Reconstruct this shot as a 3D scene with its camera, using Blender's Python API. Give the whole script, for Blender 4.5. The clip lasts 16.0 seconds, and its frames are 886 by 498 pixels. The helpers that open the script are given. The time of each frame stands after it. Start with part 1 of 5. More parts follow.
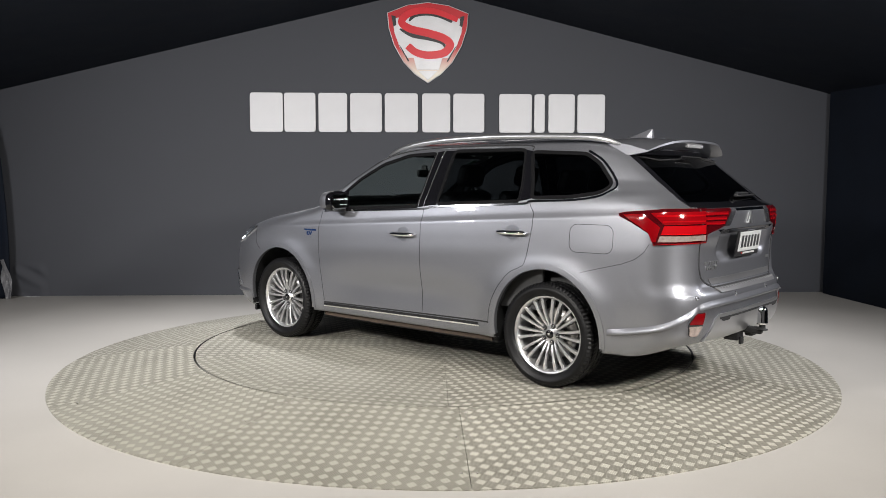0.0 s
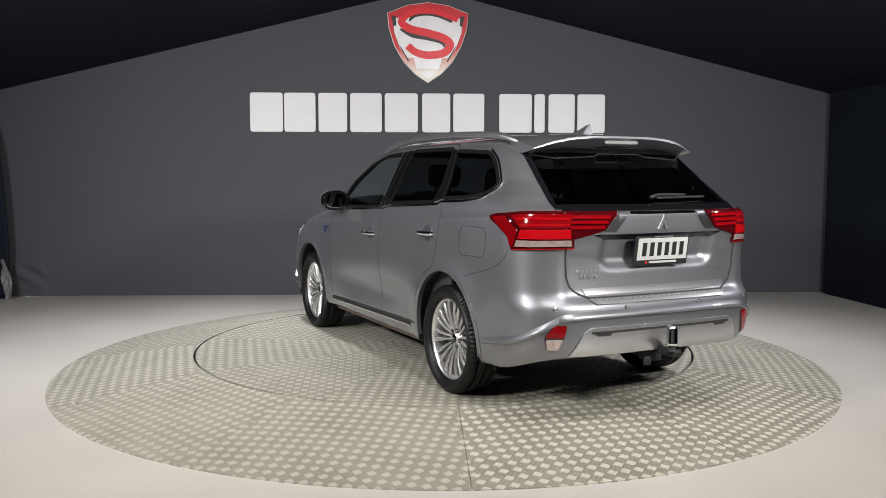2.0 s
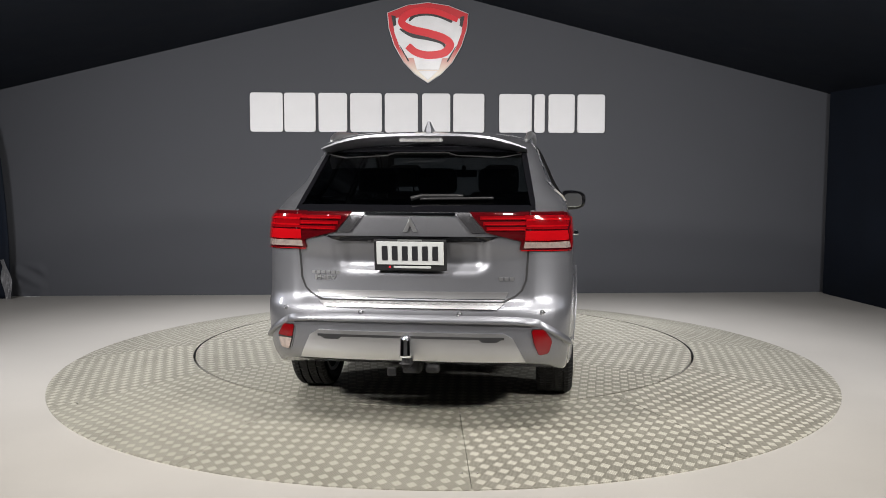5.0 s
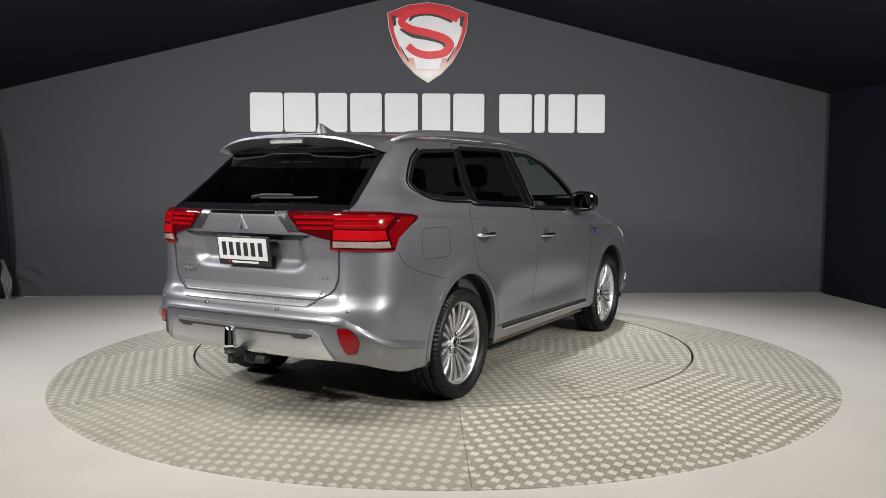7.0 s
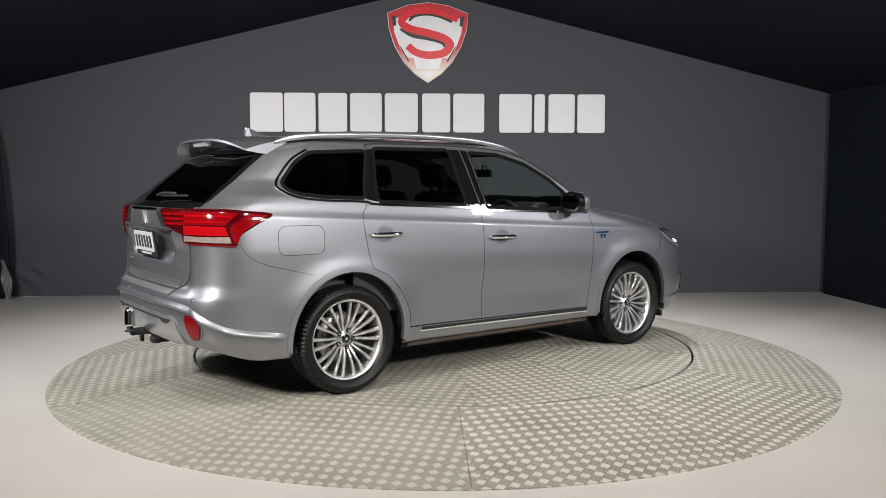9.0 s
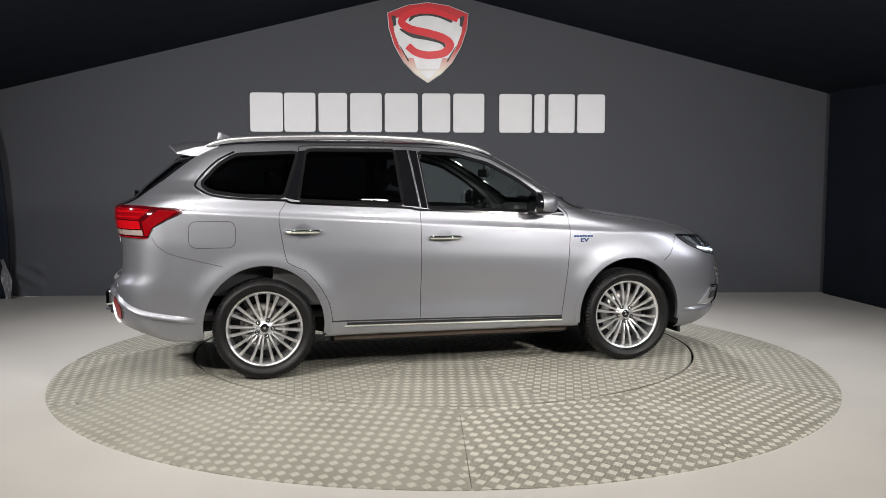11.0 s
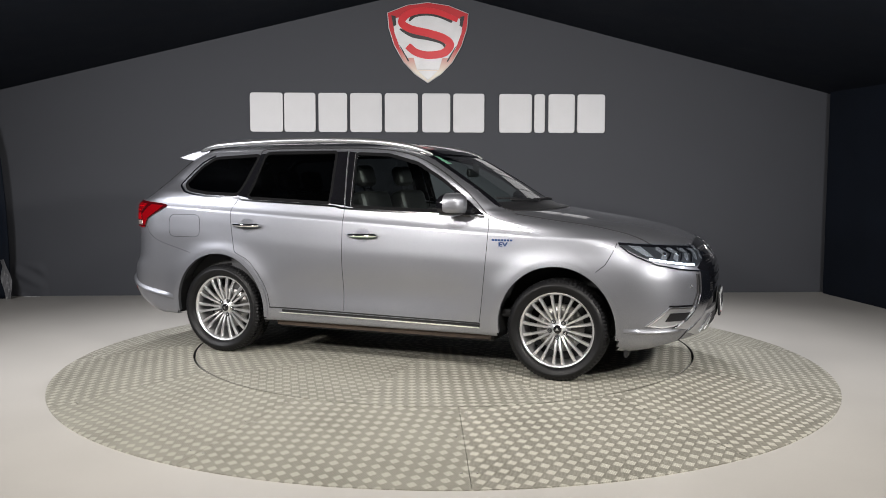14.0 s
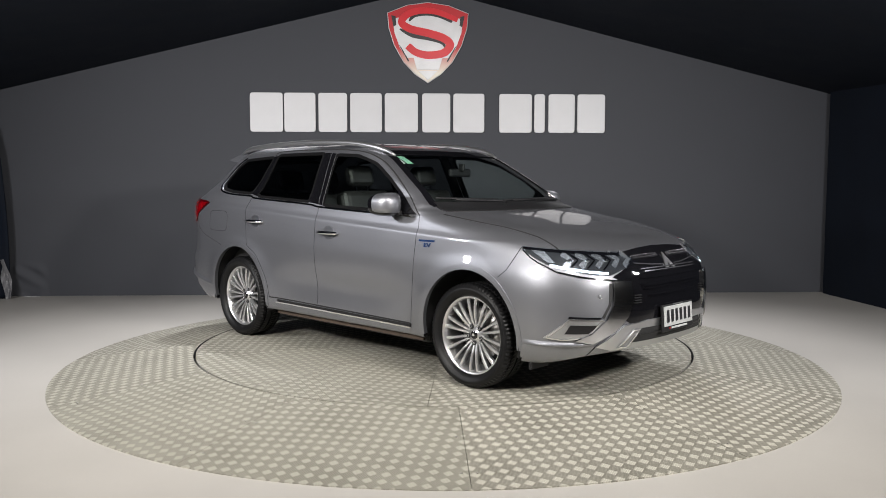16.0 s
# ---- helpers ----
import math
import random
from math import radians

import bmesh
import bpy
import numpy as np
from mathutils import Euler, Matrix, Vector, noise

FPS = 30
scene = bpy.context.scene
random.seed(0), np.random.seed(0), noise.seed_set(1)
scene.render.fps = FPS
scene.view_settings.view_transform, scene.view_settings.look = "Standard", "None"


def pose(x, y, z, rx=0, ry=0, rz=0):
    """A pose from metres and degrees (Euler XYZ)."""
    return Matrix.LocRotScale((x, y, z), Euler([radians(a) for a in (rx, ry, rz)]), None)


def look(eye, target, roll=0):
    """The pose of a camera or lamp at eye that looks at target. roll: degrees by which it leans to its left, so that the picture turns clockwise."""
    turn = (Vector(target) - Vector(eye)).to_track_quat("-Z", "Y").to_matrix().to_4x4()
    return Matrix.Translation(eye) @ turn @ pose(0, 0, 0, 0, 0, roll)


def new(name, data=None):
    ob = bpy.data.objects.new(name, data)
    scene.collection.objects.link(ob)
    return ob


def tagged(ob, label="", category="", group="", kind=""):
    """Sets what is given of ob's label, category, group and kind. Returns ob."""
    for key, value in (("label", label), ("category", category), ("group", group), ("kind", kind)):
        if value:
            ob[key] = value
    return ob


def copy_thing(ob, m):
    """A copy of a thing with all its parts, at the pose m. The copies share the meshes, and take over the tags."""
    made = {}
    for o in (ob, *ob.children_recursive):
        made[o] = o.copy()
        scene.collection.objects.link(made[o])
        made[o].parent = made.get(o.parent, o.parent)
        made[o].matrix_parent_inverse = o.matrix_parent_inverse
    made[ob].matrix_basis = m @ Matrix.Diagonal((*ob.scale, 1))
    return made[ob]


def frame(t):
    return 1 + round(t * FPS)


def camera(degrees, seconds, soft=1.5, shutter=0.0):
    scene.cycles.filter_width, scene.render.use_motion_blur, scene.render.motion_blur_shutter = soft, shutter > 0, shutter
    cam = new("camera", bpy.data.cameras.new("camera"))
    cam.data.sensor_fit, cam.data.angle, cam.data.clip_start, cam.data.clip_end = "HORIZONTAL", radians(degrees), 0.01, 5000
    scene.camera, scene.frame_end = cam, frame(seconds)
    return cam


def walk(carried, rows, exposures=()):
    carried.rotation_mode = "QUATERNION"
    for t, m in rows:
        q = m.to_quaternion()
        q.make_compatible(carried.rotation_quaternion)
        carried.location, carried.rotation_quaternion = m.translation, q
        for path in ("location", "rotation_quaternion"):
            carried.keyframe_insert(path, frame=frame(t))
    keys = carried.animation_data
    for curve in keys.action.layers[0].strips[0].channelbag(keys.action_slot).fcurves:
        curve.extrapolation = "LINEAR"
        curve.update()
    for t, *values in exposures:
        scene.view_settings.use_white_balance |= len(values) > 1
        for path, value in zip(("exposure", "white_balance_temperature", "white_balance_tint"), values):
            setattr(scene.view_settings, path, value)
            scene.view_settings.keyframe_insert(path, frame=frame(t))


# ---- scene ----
from mathutils.bvhtree import BVHTree

TABLE_Z = 0.126          # top of the turning disc above the floor
DISC_R, RING_R = 2.0, 3.01
WALL_Y, WALL_TURN = 3.846, 2.723   # rear wall of the booth and its turn in plan
CAR_OFFSET = (-0.150, -0.1327)


def heading(t):
    """Heading of the car and disc in degrees at t seconds."""
    return 139.86 - 11.385 * t + 0.001167 * t ** 2 - 0.0014318 * t ** 3 + 0.00006291 * t ** 4


# ---- camera ----
cam = camera(56.29, 16.0, soft=0.9)
EYE = (0.0, -6.8415, 1.4745)
AIM = (-0.0413, -4.7531)
eye_pose = look(EYE, (EYE[0] + math.sin(radians(AIM[0])) * math.cos(radians(AIM[1])),
                      EYE[1] + math.cos(radians(AIM[0])) * math.cos(radians(AIM[1])),
                      EYE[2] + math.sin(radians(AIM[1]))), 0.0757)
walk(cam, [(0.0, eye_pose), (16.0, eye_pose)], [(0.0, -0.57), (4.0, -0.53), (8.0, -0.57), (13.0, -0.70), (16.0, -0.60)])

# ---- light ----
world = bpy.data.worlds.new("world")
scene.world = world
world.use_nodes = True
world.node_tree.nodes["Background"].inputs[0].default_value = (0.6, 0.7, 1.0, 1)
world.node_tree.nodes["Background"].inputs[1].default_value = 0.02


def area(name, eye, target, sx, sy, watts, colour, spread=140):
    d = bpy.data.lights.new(name, "AREA")
    d.shape, d.size, d.size_y, d.energy, d.color = "RECTANGLE", sx, sy, watts, colour
    d.spread = radians(spread)
    ob = new(name, d)
    ob.matrix_world = look(eye, target)
    return ob


WARM, COOL = (1.0, 0.962, 0.915), (0.97, 0.97, 1.0)
area("ceiling_flood", (0.9, -3.9, 3.45), (0.3, -0.6, 0.4), 0.32, 0.26, 84, WARM)
area("ceiling_flood", (-1.5, -3.9, 3.35), (-0.3, -0.6, 0.4), 0.32, 0.26, 78, WARM)
area("ceiling_flood", (3.4, -5.0, 2.75), (0.3, 0.4, 0.8), 0.46, 0.36, 140, WARM, 100)
area("ceiling_flood", (-3.4, -5.0, 2.85), (-0.4, 0.4, 0.8), 0.46, 0.36, 148, WARM, 100)
# unseen side pair, added to brighten the car's flanks and the far floor
area("ceiling_flood", (4.5, -1.8, 2.5), (2.1, 1.9, 0.4), 0.30, 0.30, 100, COOL)
area("ceiling_flood", (-4.6, -1.8, 2.6), (-1.9, 1.9, 0.4), 0.30, 0.30, 135, COOL)
area("ceiling_flood", (-1.9, 1.8, 3.3), (-1.9, 1.3, 0.0), 0.20, 0.16, 40, COOL, 90)
area("ceiling_flood", (1.9, 1.8, 3.25), (1.9, 1.3, 0.0), 0.20, 0.16, 40, COOL, 90)
# unseen fill lamps, added behind the viewer to wash the south wall
area("added_fill", (-2.5, -8.0, 3.0), (-2.0, -10.5, 1.2), 0.8, 0.3, 45, WARM)
area("added_fill", (2.5, -8.0, 3.0), (2.0, -10.5, 1.2), 0.8, 0.3, 45, WARM)

# ---- materials ----
def nodes_of(name):
    m = bpy.data.materials.new(name)
    m.use_nodes = True
    nt = m.node_tree
    return m, nt, nt.nodes["Principled BSDF"]


def add(nt, kind, **values):
    n = nt.nodes.new(kind)
    for k, v in values.items():
        n.inputs[k].default_value = v
    return n


def surface(name, colour, rough=0.5, metal=0.0, vary=0.12, scale=6.0, fine=120.0, bump=0.05, coat=0.0, spec=0.5):
    """Plain surface with wear at two scales and a fine relief."""
    m, nt, b = nodes_of(name)
    tc = nt.nodes.new("ShaderNodeTexCoord")
    big = add(nt, "ShaderNodeTexNoise", Scale=scale, Detail=5.0, Roughness=0.6)
    small = add(nt, "ShaderNodeTexNoise", Scale=fine, Detail=3.0)
    for n in (big, small):
        nt.links.new(tc.outputs["Object"], n.inputs["Vector"])
    mixn = nt.nodes.new("ShaderNodeMath")
    mixn.operation = "MULTIPLY_ADD"
    mixn.inputs[1].default_value = 0.4
    nt.links.new(small.outputs["Fac"], mixn.inputs[0])
    nt.links.new(big.outputs["Fac"], mixn.inputs[2])
    ramp = nt.nodes.new("ShaderNodeValToRGB")
    lo = [max(0.0, c * (1 - vary)) for c in colour[:3]]
    hi = [min(1.0, c * (1 + vary)) for c in colour[:3]]
    ramp.color_ramp.elements[0].position, ramp.color_ramp.elements[1].position = 0.45, 0.95
    ramp.color_ramp.elements[0].color, ramp.color_ramp.elements[1].color = (*lo, 1), (*hi, 1)
    nt.links.new(mixn.outputs[0], ramp.inputs[0])
    nt.links.new(ramp.outputs[0], b.inputs["Base Color"])
    rr = nt.nodes.new("ShaderNodeMapRange")
    rr.inputs["To Min"].default_value, rr.inputs["To Max"].default_value = max(0.0, rough * 0.85), min(1.0, rough * 1.15)
    nt.links.new(big.outputs["Fac"], rr.inputs["Value"])
    nt.links.new(rr.outputs[0], b.inputs["Roughness"])
    b.inputs["Metallic"].default_value = metal
    b.inputs["Coat Weight"].default_value = coat
    b.inputs["Coat Roughness"].default_value = 0.04
    b.inputs["Specular IOR Level"].default_value = spec
    if bump:
        bp = add(nt, "ShaderNodeBump", Strength=bump, Distance=0.002)
        nt.links.new(small.outputs["Fac"], bp.inputs["Height"])
        nt.links.new(bp.outputs[0], b.inputs["Normal"])
    return m


def plain(name, colour, rough=0.4, metal=0.0, coat=0.0):
    m, nt, b = nodes_of(name)
    b.inputs["Base Color"].default_value = (*colour, 1)
    b.inputs["Roughness"].default_value, b.inputs["Metallic"].default_value = rough, metal
    b.inputs["Coat Weight"].default_value = coat
    return m


def pane(name, tint, gloss=1.0):
    """Thin tinted glass: it lets light through by its tint and mirrors by Fresnel."""
    m, nt, b = nodes_of(name)
    out = nt.nodes["Material Output"]
    tr = nt.nodes.new("ShaderNodeBsdfTransparent")
    tr.inputs[0].default_value = (*tint, 1)
    gl = nt.nodes.new("ShaderNodeBsdfGlossy")
    gl.inputs["Roughness"].default_value = 0.01
    gl.inputs["Color"].default_value = (gloss, gloss, gloss, 1)
    lw = add(nt, "ShaderNodeLayerWeight", Blend=0.5)
    pw = nt.nodes.new("ShaderNodeMath")
    pw.operation, pw.inputs[1].default_value = "POWER", 5.0
    nt.links.new(lw.outputs["Facing"], pw.inputs[0])
    fr = nt.nodes.new("ShaderNodeMath")
    fr.operation, fr.inputs[1].default_value, fr.inputs[2].default_value = "MULTIPLY_ADD", 0.95, 0.045
    nt.links.new(pw.outputs[0], fr.inputs[0])
    mx = nt.nodes.new("ShaderNodeMixShader")
    nt.links.new(fr.outputs[0], mx.inputs[0])
    nt.links.new(tr.outputs[0], mx.inputs[1])
    nt.links.new(gl.outputs[0], mx.inputs[2])
    nt.links.new(mx.outputs[0], out.inputs[0])
    nt.nodes.remove(b)
    return m


def glowing(name, colour, strength):
    m, nt, b = nodes_of(name)
    b.inputs["Base Color"].default_value = (*colour, 1)
    b.inputs["Emission Color"].default_value = (*colour, 1)
    b.inputs["Emission Strength"].default_value = strength
    return m


def car_paint():
    """Grey metallic paint with flake sparkle under a clear coat."""
    m, nt, b = nodes_of("grey_metallic_paint")
    tc = nt.nodes.new("ShaderNodeTexCoord")
    fl = add(nt, "ShaderNodeTexVoronoi", Scale=900.0)
    nt.links.new(tc.outputs["Object"], fl.inputs["Vector"])
    big = add(nt, "ShaderNodeTexNoise", Scale=3.0, Detail=4.0)
    nt.links.new(tc.outputs["Object"], big.inputs["Vector"])
    mix = nt.nodes.new("ShaderNodeMix")
    mix.data_type = "RGBA"
    mix.inputs["A"].default_value, mix.inputs["B"].default_value = (0.128, 0.131, 0.145, 1), (0.240, 0.245, 0.268, 1)
    nt.links.new(fl.outputs["Color"], mix.inputs["Factor"])
    nt.links.new(mix.outputs["Result"], b.inputs["Base Color"])
    rr = nt.nodes.new("ShaderNodeMapRange")
    rr.inputs["To Min"].default_value, rr.inputs["To Max"].default_value = 0.39, 0.45
    nt.links.new(big.outputs["Fac"], rr.inputs["Value"])
    nt.links.new(rr.outputs[0], b.inputs["Roughness"])
    b.inputs["Metallic"].default_value = 0.80
    b.inputs["Coat Weight"].default_value, b.inputs["Coat Roughness"].default_value = 1.0, 0.03
    bp = add(nt, "ShaderNodeBump", Strength=0.06, Distance=0.001)
    nt.links.new(fl.outputs["Distance"], bp.inputs["Height"])
    nt.links.new(bp.outputs[0], b.inputs["Normal"])
    return m


def checker_plate(name):
    """Aluminium five-bar tread plate: groups of raised bars, turned a quarter from cell to cell."""
    m, nt, b = nodes_of(name)
    tc = nt.nodes.new("ShaderNodeTexCoord")

    def op(kind, a, c=None):
        n = nt.nodes.new("ShaderNodeMath")
        n.operation = kind
        for i, v in enumerate((a, c)):
            if v is None:
                continue
            if isinstance(v, (int, float)):
                n.inputs[i].default_value = v
            else:
                nt.links.new(v, n.inputs[i])
        return n.outputs[0]

    mp = nt.nodes.new("ShaderNodeMapping")
    mp.inputs["Rotation"].default_value = (0, 0, radians(45))
    mp.inputs["Scale"].default_value = (1 / 0.053, 1 / 0.053, 1)
    nt.links.new(tc.outputs["Object"], mp.inputs["Vector"])
    sx = nt.nodes.new("ShaderNodeSeparateXYZ")
    nt.links.new(mp.outputs[0], sx.inputs[0])
    u, v = sx.outputs[0], sx.outputs[1]
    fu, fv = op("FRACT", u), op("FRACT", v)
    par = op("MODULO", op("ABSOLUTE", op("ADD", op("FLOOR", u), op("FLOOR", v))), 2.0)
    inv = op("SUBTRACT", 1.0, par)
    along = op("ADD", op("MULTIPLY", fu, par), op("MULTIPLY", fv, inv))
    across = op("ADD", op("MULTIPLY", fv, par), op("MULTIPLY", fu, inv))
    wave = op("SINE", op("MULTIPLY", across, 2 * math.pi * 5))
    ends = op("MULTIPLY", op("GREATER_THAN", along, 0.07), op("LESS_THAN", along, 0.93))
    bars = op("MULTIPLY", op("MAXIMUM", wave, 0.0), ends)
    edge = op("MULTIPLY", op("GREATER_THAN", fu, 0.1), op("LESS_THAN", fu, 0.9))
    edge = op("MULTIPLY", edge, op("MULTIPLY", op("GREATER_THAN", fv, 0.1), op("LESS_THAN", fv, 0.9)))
    # lighter colour on every other cell, standing in for the glint off its bars
    glint_pad = op("MULTIPLY", par, edge)
    noise_ = add(nt, "ShaderNodeTexNoise", Scale=2.2, Detail=6.0, Roughness=0.65)
    nt.links.new(tc.outputs["Object"], noise_.inputs["Vector"])
    fine = add(nt, "ShaderNodeTexNoise", Scale=60.0, Detail=3.0)
    nt.links.new(tc.outputs["Object"], fine.inputs["Vector"])
    ramp = nt.nodes.new("ShaderNodeValToRGB")
    ramp.color_ramp.elements[0].color, ramp.color_ramp.elements[1].color = (0.200, 0.190, 0.156, 1), (0.312, 0.299, 0.252, 1)
    ramp.color_ramp.elements[0].position, ramp.color_ramp.elements[1].position = 0.25, 0.75
    nt.links.new(noise_.outputs["Fac"], ramp.inputs[0])
    # worn bar tops, plus the painted glint of alternate cells
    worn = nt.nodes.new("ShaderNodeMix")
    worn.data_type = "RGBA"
    nt.links.new(op("ADD", op("MULTIPLY", bars, 0.3), op("MULTIPLY", glint_pad, 0.46)), worn.inputs["Factor"])
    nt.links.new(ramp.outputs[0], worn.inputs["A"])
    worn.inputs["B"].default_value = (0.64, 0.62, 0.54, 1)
    info = nt.nodes.new("ShaderNodeObjectInfo")
    tone = nt.nodes.new("ShaderNodeHueSaturation")
    nt.links.new(op("ADD", 0.93, op("MULTIPLY", info.outputs["Random"], 0.12)), tone.inputs["Value"])
    nt.links.new(worn.outputs["Result"], tone.inputs["Color"])
    nt.links.new(tone.outputs[0], b.inputs["Base Color"])
    b.inputs["Metallic"].default_value = 0.45
    rg = op("ADD", 0.50, op("MULTIPLY", fine.outputs["Fac"], 0.16))
    grain = nt.nodes.new("ShaderNodeVectorTransform")
    grain.vector_type, grain.convert_from, grain.convert_to = "VECTOR", "OBJECT", "WORLD"
    grain.inputs[0].default_value = (1, 0, 0)
    nt.links.new(grain.outputs[0], b.inputs["Tangent"])
    b.inputs["Anisotropic"].default_value = 0.5
    nt.links.new(op("ADD", 0.125, op("MULTIPLY", par, 0.25)), b.inputs["Anisotropic Rotation"])
    nt.links.new(rg, b.inputs["Roughness"])
    bp = add(nt, "ShaderNodeBump", Strength=0.5, Distance=0.0015)
    nt.links.new(bars, bp.inputs["Height"])
    nt.links.new(bp.outputs[0], b.inputs["Normal"])
    return m


PAINT = car_paint()
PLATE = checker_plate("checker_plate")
FLOOR = surface("painted_floor", (0.405, 0.387, 0.362), 0.42, vary=0.05, scale=1.5, fine=90, bump=0.03)
WALL = surface("charcoal_wall", (0.051, 0.0535, 0.062), 0.78, vary=0.06, scale=1.2, fine=200, bump=0.08, spec=0.3)
CLOTH = surface("black_cloth", (0.0032, 0.0056, 0.0115), 0.8, vary=0.2, scale=2.0, fine=300, bump=0.1, spec=0.2)
PALE = surface("closing_wall_paint", (0.11, 0.11, 0.115), 0.7, vary=0.06, scale=1.0)
LAMP_DARK = plain("lamp_housing", (0.030, 0.031, 0.034), 0.30, 0.3)
STEEL = surface("edge_steel", (0.42, 0.40, 0.37), 0.45, 0.8)
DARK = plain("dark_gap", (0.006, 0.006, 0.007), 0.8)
BLACK_TRIM = surface("black_plastic", (0.009, 0.009, 0.010), 0.5, vary=0.15, fine=300, spec=0.3)
SEAL = surface("rubber_seal", (0.004, 0.004, 0.0045), 0.8, vary=0.2, fine=300, spec=0.06)
PIANO = plain("gloss_black", (0.004, 0.004, 0.005), 0.05)
CHROME = plain("chrome", (0.80, 0.81, 0.83), 0.07, 1.0)
SATIN = surface("satin_silver", (0.46, 0.465, 0.48), 0.30, 0.92, vary=0.02, bump=0.0)
ALLOY = surface("silver_alloy", (0.60, 0.60, 0.61), 0.30, 0.9, vary=0.05)
RUBBER = surface("tyre_rubber", (0.004, 0.004, 0.0045), 0.46, vary=0.25, scale=20, fine=200, bump=0.12, spec=0.20)
GLASS_CLEAR = pane("clear_glass", (0.80, 0.86, 0.84))
GLASS_DARK = pane("privacy_glass", (0.10, 0.108, 0.115))
GLASS_LENS = pane("lens_cover", (0.94, 0.96, 0.98))
STICKER = surface("green_sticker", (0.25, 0.5, 0.36), 0.5, vary=0.2, scale=60)
LEATHER = surface("black_leather", (0.012, 0.0118, 0.0118), 0.5, vary=0.2, scale=8, fine=150, bump=0.2)
DASH = surface("dash_plastic", (0.025, 0.025, 0.027), 0.6, vary=0.1, fine=200, bump=0.1)
WHITE_SIGN = surface("white_acrylic", (0.50, 0.50, 0.52), 0.4, vary=0.05, scale=2, bump=0.0)
RED_SIGN = surface("red_enamel", (0.55, 0.012, 0.022), 0.3, vary=0.08, coat=0.4)
BLACK_SIGN = plain("black_enamel", (0.012, 0.012, 0.014), 0.35)
SILVER_SIGN = surface("silver_print", (0.54, 0.54, 0.56), 0.35, 0.2, vary=0.1, scale=4)
RED_LENS = plain("red_lens", (0.125, 0.001, 0.0025), 0.08, coat=0.0)
DEEP_RED = plain("deep_red_lens", (0.036, 0.001, 0.002), 0.06, coat=0.0)
BRIGHT_RED = plain("light_red_lens", (0.24, 0.002, 0.004), 0.08, coat=0.0)
CLEAR_LENS = surface("clear_ribbed_lens", (0.42, 0.34, 0.31), 0.16, 0.6, vary=0.3, scale=40, coat=1.0)
WHITE_LENS = surface("white_ribbed_lens", (0.34, 0.34, 0.35), 0.2, 0.4, vary=0.25, scale=40)
PLATE_WHITE = surface("plate_white", (0.35, 0.36, 0.36), 0.35, vary=0.04, bump=0)
BLUE = plain("blue_badge", (0.02, 0.05, 0.15), 0.2, 0.5)
DARK_CHROME = plain("dark_chrome", (0.24, 0.24, 0.26), 0.25, 0.95)
MIRROR = plain("mirror_glass", (0.85, 0.87, 0.88), 0.01, 1.0)
GLOW = glowing("running_light", (0.80, 0.90, 1.0), 5.0)
LAMP_REFLECTOR = plain("lamp_reflector", (0.62, 0.64, 0.67), 0.26, 0.9)
RUST = surface("underseal", (0.05, 0.034, 0.024), 0.85, vary=0.3, scale=15)
BRAKE = surface("brake_steel", (0.30, 0.29, 0.28), 0.4, 0.9)


# ---- mesh helpers ----
def mesh_of(name, verts, faces, smooth=True):
    me = bpy.data.meshes.new(name)
    me.from_pydata([tuple(v) for v in verts], [], faces)
    me.update()
    if smooth:
        me.shade_smooth()
    return me


def part(name, data, material, parent, label="", m=None):
    """Links a bmesh or mesh as one object under a thing or a part."""
    if isinstance(data, bmesh.types.BMesh):
        me = bpy.data.meshes.new(name)
        data.to_mesh(me)
        data.free()
    else:
        me = data
    if material and not me.materials:
        me.materials.append(material)
    ob = new(name, me)
    if parent:
        ob.parent = parent
    if m is not None:
        ob.matrix_basis = m
    if label:
        ob["label"] = label
    return ob


def box(size, centre=(0, 0, 0), bevel=0.0, seg=2, m=None):
    bm = bmesh.new()
    bmesh.ops.create_cube(bm, size=1, matrix=Matrix.Translation(centre) @ Matrix.Diagonal((*size, 1)))
    if bevel:
        bmesh.ops.bevel(bm, geom=bm.edges[:], offset=bevel, segments=seg, affect="EDGES", profile=0.5)
    if m is not None:
        bmesh.ops.transform(bm, matrix=m, verts=bm.verts)
    return bm


def prism(outline, depth, bevel=0.0, m=None):
    """A slab: outline in xy, from z = 0 to depth, its upper edge rounded."""
    bm = bmesh.new()
    vs = [bm.verts.new((x, y, 0)) for x, y in outline]
    f = bm.faces.new(vs)
    bmesh.ops.recalc_face_normals(bm, faces=[f])
    r = bmesh.ops.extrude_face_region(bm, geom=[f])
    top = [e for e in r["geom"] if isinstance(e, bmesh.types.BMVert)]
    bmesh.ops.translate(bm, verts=top, vec=(0, 0, depth))
    bmesh.ops.recalc_face_normals(bm, faces=bm.faces[:])
    if bevel:
        edges = [e for e in bm.edges if e.verts[0] in top and e.verts[1] in top]
        bmesh.ops.bevel(bm, geom=edges, offset=bevel, segments=2, affect="EDGES", profile=0.5)
    if m is not None:
        bmesh.ops.transform(bm, matrix=m, verts=bm.verts)
    return bm


